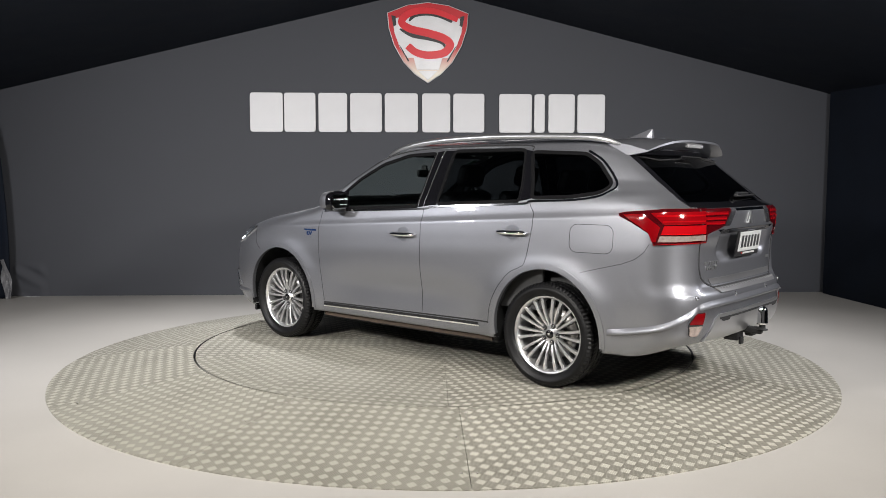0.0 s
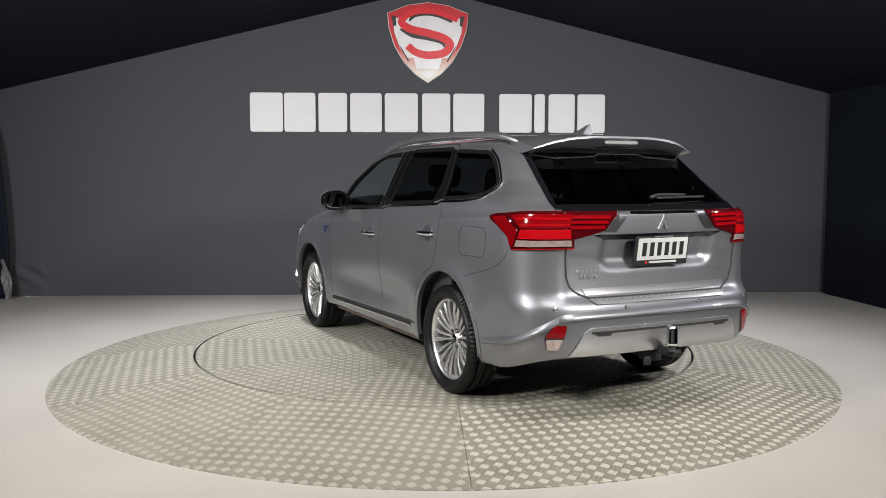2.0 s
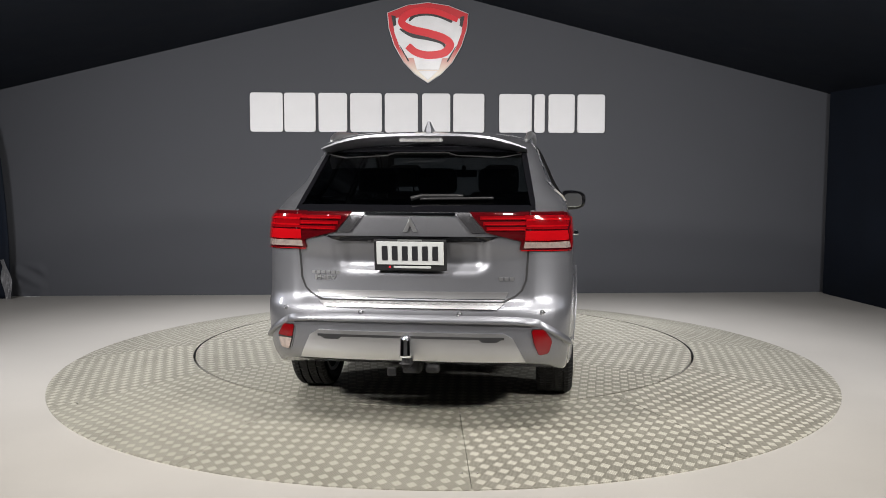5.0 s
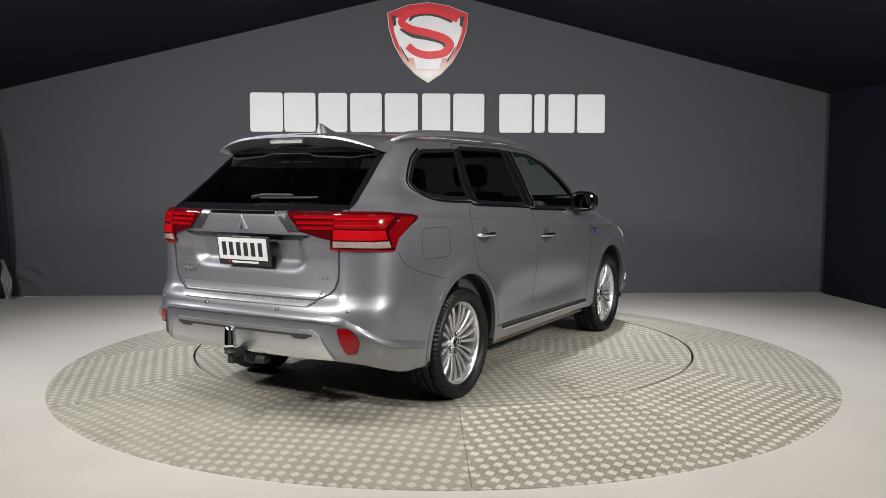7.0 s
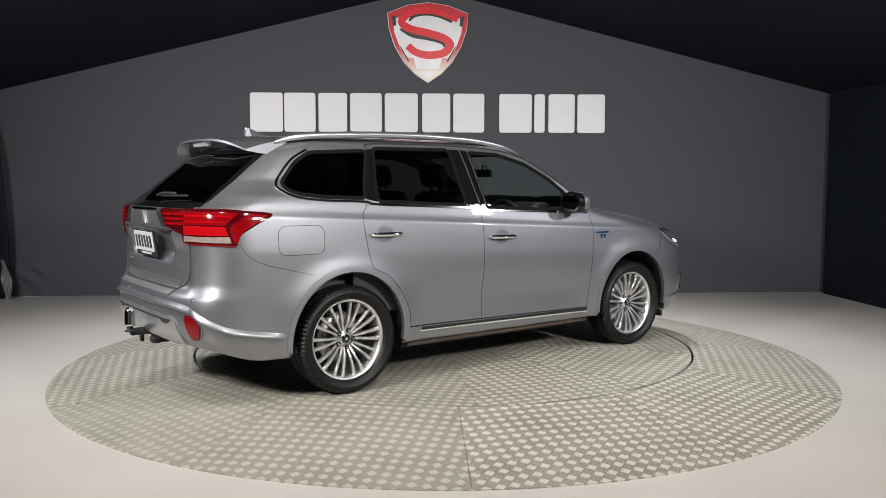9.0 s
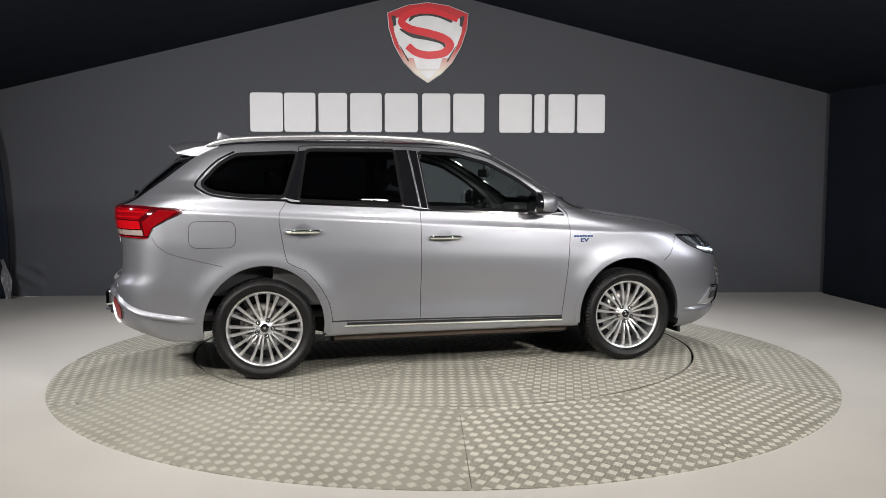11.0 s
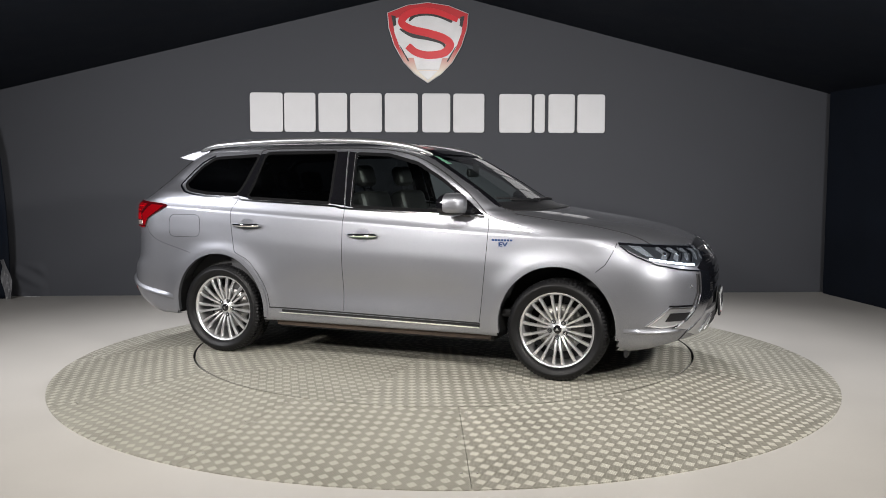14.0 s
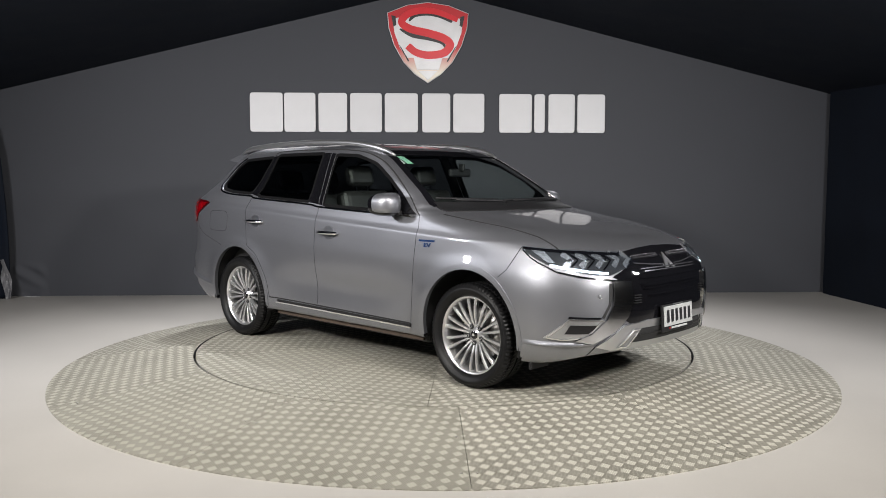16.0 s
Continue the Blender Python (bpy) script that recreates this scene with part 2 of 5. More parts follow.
def lathe(profile, seg=48, axis="Y", close=False):
    """Turns a profile of (radius, along) round an axis."""
    verts, faces = [], []
    n = len(profile)
    for i in range(seg):
        a = 2 * math.pi * i / seg
        c, s = math.cos(a), math.sin(a)
        for r, h in profile:
            verts.append((r * c, h, r * s) if axis == "Y" else (r * c, r * s, h) if axis == "Z" else (h, r * c, r * s))
    for i in range(seg):
        k = (i + 1) % seg
        for j in range(n - (0 if close else 1)):
            q = (j + 1) % n
            faces.append((i * n + j, i * n + q, k * n + q, k * n + j))
    bm = bmesh.new()
    bv = [bm.verts.new(v) for v in verts]
    for f in faces:
        bm.faces.new([bv[i] for i in f])
    bmesh.ops.remove_doubles(bm, verts=bm.verts, dist=1e-5)
    bmesh.ops.recalc_face_normals(bm, faces=bm.faces[:])
    for f in bm.faces:
        f.smooth = True
    return bm


def tube(points, radius, seg=10, flat=1.0):
    """A round bar along a line of points, with closed ends."""
    pts = [Vector(p) for p in points]
    verts, faces = [], []
    for i, p in enumerate(pts):
        d = (pts[min(i + 1, len(pts) - 1)] - pts[max(i - 1, 0)]).normalized()
        side = d.cross(Vector((0, 0, 1)))
        side = side.normalized() if side.length > 1e-4 else Vector((1, 0, 0))
        up = side.cross(d)
        r = radius[i] if isinstance(radius, (list, tuple)) else radius
        for k in range(seg):
            a = 2 * math.pi * k / seg
            verts.append(p + side * (r * math.cos(a)) + up * (r * flat * math.sin(a)))
    for i in range(len(pts) - 1):
        for k in range(seg):
            q = (k + 1) % seg
            faces.append((i * seg + k, i * seg + q, (i + 1) * seg + q, (i + 1) * seg + k))
    faces.append(tuple(range(seg - 1, -1, -1)))
    faces.append(tuple(range((len(pts) - 1) * seg, len(pts) * seg)))
    return mesh_of("tube", verts, faces)


# ---- booth ----
def slab(name, size, centre, material, kind="structure", label="", category="", rz=0.0):
    ob = part(name, box(size), material, None, m=pose(*centre, 0, 0, rz))
    return tagged(ob, label, category, "", kind)


slab("floor", (18, 17, 0.2), (0, -3, -0.1), FLOOR, label="light grey painted smooth concrete floor", category="floor")


def gable(name, y, material, label):
    """Gable-end wall: low eaves at both sides, ridge a little off the middle."""
    outline = [(-6.6, 0), (5.3, 0), (5.3, 2.62), (-0.19, 3.97), (-6.6, 2.40)]
    ob = part(name, prism(outline, 0.15), material, None, m=Matrix.Translation((0, y, 0)) @ pose(0, 0, 0, 90))
    return tagged(ob, label, "wall", "", "structure")


wall = gable("wall_north", 0, WALL, "matt charcoal painted gable wall behind the turntable")
wall.matrix_basis = Matrix.Translation((0, WALL_Y, 0)) @ pose(0, 0, 0, 0, 0, WALL_TURN) @ pose(0, 0.15, 0, 90)
slab("wall_east", (0.12, 14, 4.2), (5.69, -3.0, 2.1), CLOTH, label="black cloth side wall of the booth", category="wall", rz=5.3)
slab("wall_west", (0.12, 14, 4.2), (-6.4, -3.0, 2.1), CLOTH, label="black cloth side wall of the booth", category="wall")
# unseen wall, added to close the room and give reflections
slab("wall_south", (14, 0.12, 4.4), (0, -10.6, 2.2), PALE, label="unseen grey wall added behind the viewer", category="wall")


def roof_side(x0, z0, x1, z1):
    """One sloping side of the black ceiling."""
    bm = bmesh.new()
    a = [bm.verts.new((x, y, z)) for x, z in ((x0, z0), (x1, z1), (x1, z1 + 0.1), (x0, z0 + 0.1)) for y in (-10.7, WALL_Y + 0.45)]
    for f in ((0, 1, 3, 2), (2, 3, 5, 4), (4, 5, 7, 6), (6, 7, 1, 0), (0, 2, 4, 6), (1, 7, 5, 3)):
        bm.faces.new([a[i] for i in f])
    bmesh.ops.recalc_face_normals(bm, faces=bm.faces[:])
    return bm


for x0, z0, x1, z1 in ((-6.6, 2.325, -0.19, 3.881), (-0.19, 3.881, 6.9, 2.143)):
    tagged(part("ceiling", roof_side(x0, z0, x1, z1), CLOTH, None), "black fabric sloping ceiling of the booth", "ceiling", "", "structure")


# ---- turntable ----
def ring_sector(r0, z0, r1, z1, degrees, thick, steps=12, gap=0.0015):
    """A flat or sloping plate between two radii, its middle on the x axis."""
    verts, faces = [], []
    for i in range(steps + 1):
        a = radians(-degrees / 2 + degrees * i / steps)
        for r, z in ((r0, z0), (r1, z1), (r1, z1 - thick), (r0, z0 - thick)):
            g = gap / max(r, 0.08)
            b = a * (1 - 2 * g / radians(degrees))
            verts.append((r * math.cos(b), r * math.sin(b), z))
    for i in range(steps):
        for j in range(4):
            k = (j + 1) % 4
            faces.append((i * 4 + j, i * 4 + k, i * 4 + 4 + k, i * 4 + 4 + j))
    faces.append((3, 2, 1, 0))
    e = steps * 4
    faces.append((e, e + 1, e + 2, e + 3))
    me = mesh_of("plate", verts, faces, smooth=False)
    bm = bmesh.new()
    bm.from_mesh(me)
    bmesh.ops.recalc_face_normals(bm, faces=bm.faces[:])
    bm.to_mesh(me)
    bm.free()
    return me


def bolt_mesh():
    bm = bmesh.new()
    bmesh.ops.create_uvsphere(bm, u_segments=10, v_segments=6, radius=0.008, matrix=Matrix.Diagonal((1, 1, 0.4, 1)))
    me = bpy.data.meshes.new("bolt")
    bm.to_mesh(me)
    bm.free()
    me.materials.append(STEEL)
    return me


BOLT = bolt_mesh()


def turning_disc():
    disc = tagged(new("turntable_disc"), "round turning disc of aluminium checker plate", "turntable")
    base = part("deck", lathe([(0.0, TABLE_Z - 0.012), (DISC_R - 0.012, TABLE_Z - 0.012), (DISC_R - 0.012, 0.02), (0, 0.02)], 96, "Z"), STEEL, disc)
    base["label"] = "steel deck under the plates"
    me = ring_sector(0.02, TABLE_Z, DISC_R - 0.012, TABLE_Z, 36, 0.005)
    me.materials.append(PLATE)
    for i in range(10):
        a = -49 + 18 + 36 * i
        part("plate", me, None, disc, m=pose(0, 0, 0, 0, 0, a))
        for r in (0.7, 1.3, 1.9):
            for s in (-1, 1):
                b = radians(-49 + 36 * i) + s * 0.035 / r
                part("bolt", BOLT, None, disc, m=pose(r * math.cos(b), r * math.sin(b), TABLE_Z))
    return disc


def outer_ring():
    ring = tagged(new("turntable_ring"), "fixed sloping ring of aluminium checker plate round the disc", "turntable ring")
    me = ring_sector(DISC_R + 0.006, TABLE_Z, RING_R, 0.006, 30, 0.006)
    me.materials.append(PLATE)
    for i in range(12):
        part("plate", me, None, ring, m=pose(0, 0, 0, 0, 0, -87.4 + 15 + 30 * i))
        for r in (2.08, 2.42, 2.85):
            for s in (-1, 1):
                b = radians(-87.4 + 30 * i) + s * 0.04 / r
                z = TABLE_Z + (0.012 - TABLE_Z) * (r - DISC_R) / (RING_R - DISC_R)
                part("bolt", BOLT, None, ring, m=pose(r * math.cos(b), r * math.sin(b), z))
    part("inner_rim", lathe([(DISC_R + 0.001, TABLE_Z - 0.05), (DISC_R + 0.001, TABLE_Z - 0.002), (DISC_R + 0.02, TABLE_Z - 0.006), (DISC_R + 0.02, TABLE_Z - 0.05)], 128, "Z", True), DARK, ring)
    part("support", lathe([(DISC_R + 0.02, 0.0), (DISC_R + 0.02, TABLE_Z - 0.012), (RING_R - 0.10, 0.003), (RING_R - 0.10, 0.0)], 96, "Z", True), STEEL, ring)
    return ring


disc = turning_disc()
outer_ring()


# ---- wall sign ----
def rounded(w, h, r, n=4):
    pts = []
    for cx, cy, a0 in ((w / 2 - r, h / 2 - r, 0), (-w / 2 + r, h / 2 - r, 90), (-w / 2 + r, -h / 2 + r, 180), (w / 2 - r, -h / 2 + r, 270)):
        for i in range(n + 1):
            a = radians(a0 + 90 * i / n)
            pts.append((cx + r * math.cos(a), cy + r * math.sin(a)))
    return pts


def on_wall(x, z, proud=0.0):
    """Pose on the rear wall: x along it, y up it, z out of it."""
    return Matrix.Translation((0, WALL_Y, 0)) @ pose(0, 0, 0, 0, 0, WALL_TURN) @ Matrix.Translation((x, -proud, z)) @ pose(0, 0, 0, 90)


# plain bars stand for the letters of the sign, each as wide as its letter
SIGN_BARS = ((-2.448, -2.035), (-2.020, -1.625), (-1.589, -1.228), (-1.189, -0.788), (-0.752, -0.330), (-0.277, 0.082), (0.120, 0.518), (0.708, 1.128), (1.160, 1.296), (1.342, 1.682), (1.716, 2.074))


def sign_bar(x0, x1):
    ob = part("sign_bar", prism(rounded(x1 - x0, 0.492, 0.035), 0.03, 0.004), WHITE_SIGN, None, m=on_wall((x0 + x1) / 2, 2.327))
    return tagged(ob, "white acrylic raised bar mounted on the charcoal wall", "sign letter", "sign bars on the wall")


for left, right in SIGN_BARS:
    sign_bar(left, right)


def shield_outline(k):
    right = [(0.0, 0.52), (0.267, 0.482), (0.522, 0.380), (0.505, 0.185), (0.437, -0.034), (0.316, -0.253), (0.170, -0.411), (0.0, -0.525)]
    pts = right + [(-x, y) for x, y in right[-2:0:-1]]
    return [(x * k, y * k) for x, y in pts]


def stroke(line, width):
    """Outline of a flat ribbon along a smooth line, its ends tapering to the given widths."""
    pts = [Vector(p) for p in flowing_line(line)]
    left, right = [], []
    for i, p in enumerate(pts):
        d = (pts[min(i + 1, len(pts) - 1)] - pts[max(i - 1, 0)]).normalized()
        t = i / (len(pts) - 1)
        w = width[0] * (1 - t) ** 2 + width[1] * 2 * t * (1 - t) * 2 + width[2] * t ** 2
        n = Vector((-d.y, d.x)) * w / 2
        left.append(tuple(p + n))
        right.append(tuple(p - n))
    return left + right[::-1]


def flowing_line(pts, n=5):
    out = []
    for i in range(len(pts) - 1):
        p0, p1, p2, p3 = [Vector(pts[min(max(i + j - 1, 0), len(pts) - 1)]) for j in range(4)]
        for j in range(n):
            t = j / n
            out.append(tuple(0.5 * ((2 * p1) + (p2 - p0) * t + (2 * p0 - 5 * p1 + 4 * p2 - p3) * t * t + (3 * p1 - p0 - 3 * p2 + p3) * t ** 3)))
    return out + [tuple(pts[-1])]


def faded_red():
    """Red print that runs out into cream towards the foot of the shield."""
    m, nt, b = nodes_of("red_print")
    tc = nt.nodes.new("ShaderNodeTexCoord")
    sx = nt.nodes.new("ShaderNodeSeparateXYZ")
    nt.links.new(tc.outputs["Object"], sx.inputs[0])
    ramp = nt.nodes.new("ShaderNodeValToRGB")
    lift = nt.nodes.new("ShaderNodeMath")
    lift.operation, lift.inputs[1].default_value = "ADD", 0.5
    nt.links.new(sx.outputs[1], lift.inputs[0])
    nt.links.new(lift.outputs[0], ramp.inputs[0])
    ramp.color_ramp.elements[0].position, ramp.color_ramp.elements[0].color = 0.10, (0.62, 0.58, 0.50, 1)
    ramp.color_ramp.elements[1].position, ramp.color_ramp.elements[1].color = 0.42, (0.42, 0.010, 0.018, 1)
    nt.links.new(ramp.outputs[0], b.inputs["Base Color"])
    b.inputs["Roughness"].default_value = 0.32
    return m


def shield():
    sh = tagged(new("shield_emblem"), "red and silver shield emblem fixed to the charcoal wall", "wall emblem")
    sh.matrix_basis = on_wall(-0.203, 3.207) @ Matrix.Diagonal((0.985, 0.965, 1, 1))
    red = faded_red()
    part("backing", prism(shield_outline(1.0), 0.030, 0.006), SILVER_SIGN, sh, "silver edge of the shield")
    part("red_field", prism(shield_outline(0.982), 0.036, 0.004), red, sh, "red print fading to cream at its foot")
    half = [(0.0, 0.365), (0.25, 0.345), (0.452, 0.300), (0.428, 0.12), (0.36, -0.07), (0.27, -0.20)]
    part("silver_field", prism(half + [(-x, y) for x, y in half[:0:-1]], 0.040, 0.003), SILVER_SIGN, sh)
    for k in (-1, 1):
        part("black_field", prism([(0.470 * k, 0.345), (0.415 * k, 0.335), (0.405 * k, 0.22), (0.440 * k, 0.20)], 0.042, 0.002), BLACK_SIGN, sh)
        part("black_field", prism([(0.375 * k, -0.03), (0.345 * k, -0.06), (0.24 * k, -0.24), (0.255 * k, -0.25)], 0.042, 0.002), BLACK_SIGN, sh)
    part("black_band", prism(stroke([(0.31, 0.265), (0.15, 0.345), (-0.02, 0.375), (-0.17, 0.345), (-0.24, 0.275)], (0.03, 0.05, 0.02)), 0.044, 0.002), BLACK_SIGN, sh)
    part("black_band", prism(stroke([(-0.36, 0.17), (-0.20, 0.09), (0.0, 0.06), (0.17, 0.01), (0.22, -0.06)], (0.02, 0.055, 0.02)), 0.044, 0.002), BLACK_SIGN, sh)
    part("red_band", prism(stroke([(0.38, 0.29), (0.25, 0.345), (0.08, 0.40), (-0.12, 0.405), (-0.28, 0.345), (-0.335, 0.25), (-0.22, 0.17), (0.0, 0.12), (0.20, 0.055), (0.285, -0.03), (0.20, -0.135), (0.0, -0.165), (-0.16, -0.125), (-0.26, -0.045)], (0.06, 0.062, 0.09)), 0.048, 0.002), RED_SIGN, sh)
    part("silver_foot", prism([(-0.185, -0.195), (0.185, -0.195), (0.142, -0.352), (-0.142, -0.352)], 0.046, 0.003), SILVER_SIGN, sh)
    part("silver_tip", prism([(-0.125, -0.366), (0.125, -0.366), (0.0, -0.488)], 0.046, 0.003), SILVER_SIGN, sh)
    return sh


shield()


# ---- loose cloth at the foot of the wall ----
def hanging_cloth():
    """Edge of the side curtain, bulging a little at knee height."""
    verts, faces = [], []
    rows_, cols = 40, 14
    for i in range(rows_ + 1):
        z = 2.9 * i / rows_
        edge = -5.368 - 0.05 * (z - 0.78) ** 2 - 0.09 * max(0.0, z - 1.8)
        for j in range(cols + 1):
            u = j / cols
            verts.append((edge + (u - 1) * 0.65, 3.10 + 0.25 * u + 0.03 * math.sin(9 * u + 1.5 * z), z))
    for i in range(rows_):
        for j in range(cols):
            a = i * (cols + 1) + j
            faces.append((a, a + 1, a + cols + 2, a + cols + 1))
    ob = part("side_curtain", mesh_of("side_curtain", verts, faces), CLOTH, None)
    so = ob.modifiers.new("thick", "SOLIDIFY")
    so.thickness = 0.02
    return tagged(ob, "black cloth curtain edge hanging to the floor", "curtain")


hanging_cloth()


def folded_sheet():
    """Crumpled silver sheet that peeps out beside the curtain."""
    verts, faces = [], []
    for i in range(13):
        v = i / 12
        for j in range(7):
            u = j / 6
            left, right = -5.425 - 0.01 * v, -5.425 + 0.125 * math.sin(math.pi * min(1.0, 0.22 + 0.78 * v)) * (1 - 0.35 * v)
            verts.append((left + (right - left) * u + 0.008 * math.sin(9 * v + 4 * u), 3.29 + 0.03 * math.cos(8 * u + 6 * v), 0.004 + 0.49 * v))
    for i in range(12):
        for j in range(6):
            a = i * 7 + j
            faces.append((a, a + 1, a + 8, a + 7))
    ob = part("folded_sheet", mesh_of("folded_sheet", verts, faces, False), SHEET, None)
    so = ob.modifiers.new("thick", "SOLIDIFY")
    so.thickness = 0.006
    return tagged(ob, "crumpled grey plastic sheet beside the black curtain", "plastic sheet")


SHEET = surface("grey_sheet", (0.17, 0.17, 0.18), 0.3, vary=0.3, scale=12)
folded_sheet()


def creased_corner():
    """Wall cloth pulled into diagonal creases at the foot of the rear wall."""
    verts, faces, n = [], [], 26
    for i in range(n + 1):
        for j in range(n + 1):
            u, v = i / n, j / n
            fade = ease_sheet(u / 0.2) * ease_sheet((1 - u) / 0.25) * ease_sheet((1 - v) / 0.3)
            fold = math.sin(10.0 * (v + 0.75 * u)) + 0.6 * math.sin(17.0 * (v + 0.55 * u) + 1.0)
            verts.append((0.47 * u, 0.46 * v, 0.004 + 0.024 * fade * (0.8 + 0.5 * fold)))
    for i in range(n):
        for j in range(n):
            a = i * (n + 1) + j
            faces.append((a, a + n + 1, a + n + 2, a + 1))
    ob = part("loose_cloth", mesh_of("loose_cloth", verts, faces), WALL, None, m=on_wall(-5.48, 0.002))
    return tagged(ob, "creased charcoal cloth at the foot of the wall", "wall cloth")


def ease_sheet(v):
    v = max(0.0, min(1.0, v))
    return v * v * (3 - 2 * v)


creased_corner()
tagged(part("floor_tape", box((0.20, 0.018, 0.003), (0, 0, 0.0015), 0.001), WHITE_SIGN, None, m=pose(-5.21, 3.555, 0.0, 0, 0, WALL_TURN)), "short strip of white tape on the floor", "tape")


# ---- car ----
def pchip(xs, ys):
    """Smooth interpolation through given values that never overshoots."""
    xs, ys = np.array(xs, float), np.array(ys, float)
    h = np.diff(xs)
    d = np.diff(ys) / h
    m = np.zeros(len(xs))
    m[0], m[-1] = d[0], d[-1]
    for i in range(1, len(xs) - 1):
        if d[i - 1] * d[i] > 0:
            w1, w2 = 2 * h[i] + h[i - 1], h[i] + 2 * h[i - 1]
            m[i] = (w1 + w2) / (w1 / d[i - 1] + w2 / d[i])

    def f(x):
        x = min(max(x, xs[0]), xs[-1])
        i = min(int(np.searchsorted(xs, x, "right")) - 1, len(xs) - 2)
        t = (x - xs[i]) / h[i]
        return float((1 + 2 * t) * (1 - t) ** 2 * ys[i] + t * (1 - t) ** 2 * h[i] * m[i] + t * t * (3 - 2 * t) * ys[i + 1] + t * t * (t - 1) * h[i] * m[i + 1])

    return f


# plan of the body at each height: half width, rear and front reach, length of the rounded corners
HALF = pchip([0.20, 0.26, 0.31, 0.38, 0.50, 0.66, 0.80, 0.92, 1.00, 1.032, 1.046, 1.072, 1.14, 1.19, 1.22, 1.35, 1.48, 1.55, 1.59, 1.615, 1.63, 1.642, 1.648, 1.651],
             [0.80, 0.845, 0.862, 0.872, 0.884, 0.892, 0.892, 0.885, 0.878, 0.874, 0.867, 0.855, 0.839, 0.828, 0.812, 0.760, 0.700, 0.664, 0.625, 0.56, 0.48, 0.34, 0.18, 0.02])
REAR = pchip([0.20, 0.28, 0.33, 0.40, 0.46, 0.54, 0.60, 0.66, 0.69, 0.74, 0.86, 0.97, 1.08, 1.165, 1.185, 1.215, 1.33, 1.44, 1.53, 1.575, 1.60, 1.62, 1.635, 1.645, 1.651],
             [-2.05, -2.17, -2.25, -2.325, -2.345, -2.352, -2.352, -2.345, -2.325, -2.305, -2.30, -2.305, -2.32, -2.325, -2.30, -2.245, -2.125, -1.995, -1.885, -1.82, -1.77, -1.68, -1.52, -1.20, -0.75])
FRONT = pchip([0.20, 0.27, 0.33, 0.42, 0.55, 0.70, 0.77, 0.83, 0.88, 0.92, 0.96, 0.995, 1.046, 1.08, 1.114, 1.132, 1.150, 1.185, 1.28, 1.41, 1.53, 1.575, 1.605, 1.625, 1.638, 1.647, 1.651],
              [2.13, 2.22, 2.27, 2.30, 2.312, 2.305, 2.288, 2.255, 2.208, 2.16, 2.08, 1.98, 1.765, 1.545, 1.325, 1.19, 1.06, 0.985, 0.835, 0.625, 0.415, 0.32, 0.225, 0.10, -0.08, -0.40, -0.72])
FCORN = pchip([0.20, 0.40, 0.70, 0.88, 0.96, 1.046, 1.114, 1.15, 1.19, 1.30, 1.50, 1.60, 1.651], [0.62, 0.74, 0.80, 0.88, 0.92, 0.92, 0.62, 0.32, 0.22, 0.20, 0.20, 0.30, 0.01])
RCORN = pchip([0.20, 0.60, 1.00, 1.20, 1.50, 1.60, 1.651], [0.42, 0.46, 0.50, 0.46, 0.36, 0.34, 0.01])
FPOW = pchip([0.20, 0.60, 0.90, 1.05, 1.15, 1.3, 1.6, 1.651], [2.9, 2.9, 3.0, 3.0, 2.6, 2.3, 2.3, 2.0])
RPOW = pchip([0.20, 0.60, 1.00, 1.20, 1.50, 1.651], [3.4, 3.8, 3.8, 3.2, 2.8, 2.0])
HUB_X, HUB_Z = 1.335, 0.344
ARCH_R = 0.405


def ease(v):
    v = max(0.0, min(1.0, v))
    return v * v * (3 - 2 * v)


def side_y(x, z):
    """Half width of the car's side at x and z, with the sloping shoulder line and the flared arches."""
    blend = max(0.0, min(1.0, (z - 0.62) / 0.25)) * max(0.0, min(1.0, (1.34 - z) / 0.12))
    y = HALF(z + 0.055 * x * blend)
    y -= 0.013 * (x / 1.9) ** 2 * (1 if abs(x) < 1.9 else (abs(x) / 1.9) ** 2)
    y -= 0.018 * ease((-x - 1.5) / 0.7)
    if z > 1.2:
        y -= 0.035 * max(0.0, (-x - 0.6) / 1.3) ** 2 * min(1, (z - 1.2) / 0.15)
    # waisted doors between the arches
    y -= 0.028 * math.exp(-((z - 0.53) / 0.15) ** 2) * math.exp(-(x / 0.75) ** 4)
    for hx in (-HUB_X, HUB_X):
        r = math.hypot(x - hx, z - HUB_Z)
        if z < 0.95:
            y += 0.018 * math.exp(-max(0.0, r - 0.43) ** 2 / 0.008) * min(1.0, max(0.0, (0.95 - z) / 0.12))
    return y


def corner(t, n):
    """Shares of the half width and of the corner's length along a rounded corner, t from the middle of the end to the side."""
    g = 0.5 ** (1 / n)
    if t < 0.5:
        p = 2 * t * g
        return p, (1 - p ** n) ** (1 / n)
    q = g * (2 - 2 * t)
    return (1 - q ** n) ** (1 / n), q


def recess(y, z):
    """The hollow for the number plate in the tailgate."""
    return 0.045 * ease((0.43 - abs(y) - 0.12 * max(0.0, (0.92 - z) / 0.1) ** 2 * 0.6) / 0.08) * ease((z - 0.84) / 0.07) * ease((1.045 - z) / 0.02) + 0.016 * ease((0.635 - abs(y)) / 0.03) * ease((z - 0.695) / 0.012) * ease((1.02 - z) / 0.1)


def lowest(x):
    """Height of the lower edge of the body along the car."""
    edge = 0.28 - 0.06 * ease((abs(x) - 0.93) / 0.3)
    if x < -1.6:
        edge = 0.28 + 0.10 * ease((-x - 1.9) / 0.42)
    elif x > 1.6:
        edge = 0.232 + 0.085 * ease((x - 1.8) / 0.46)
    return edge


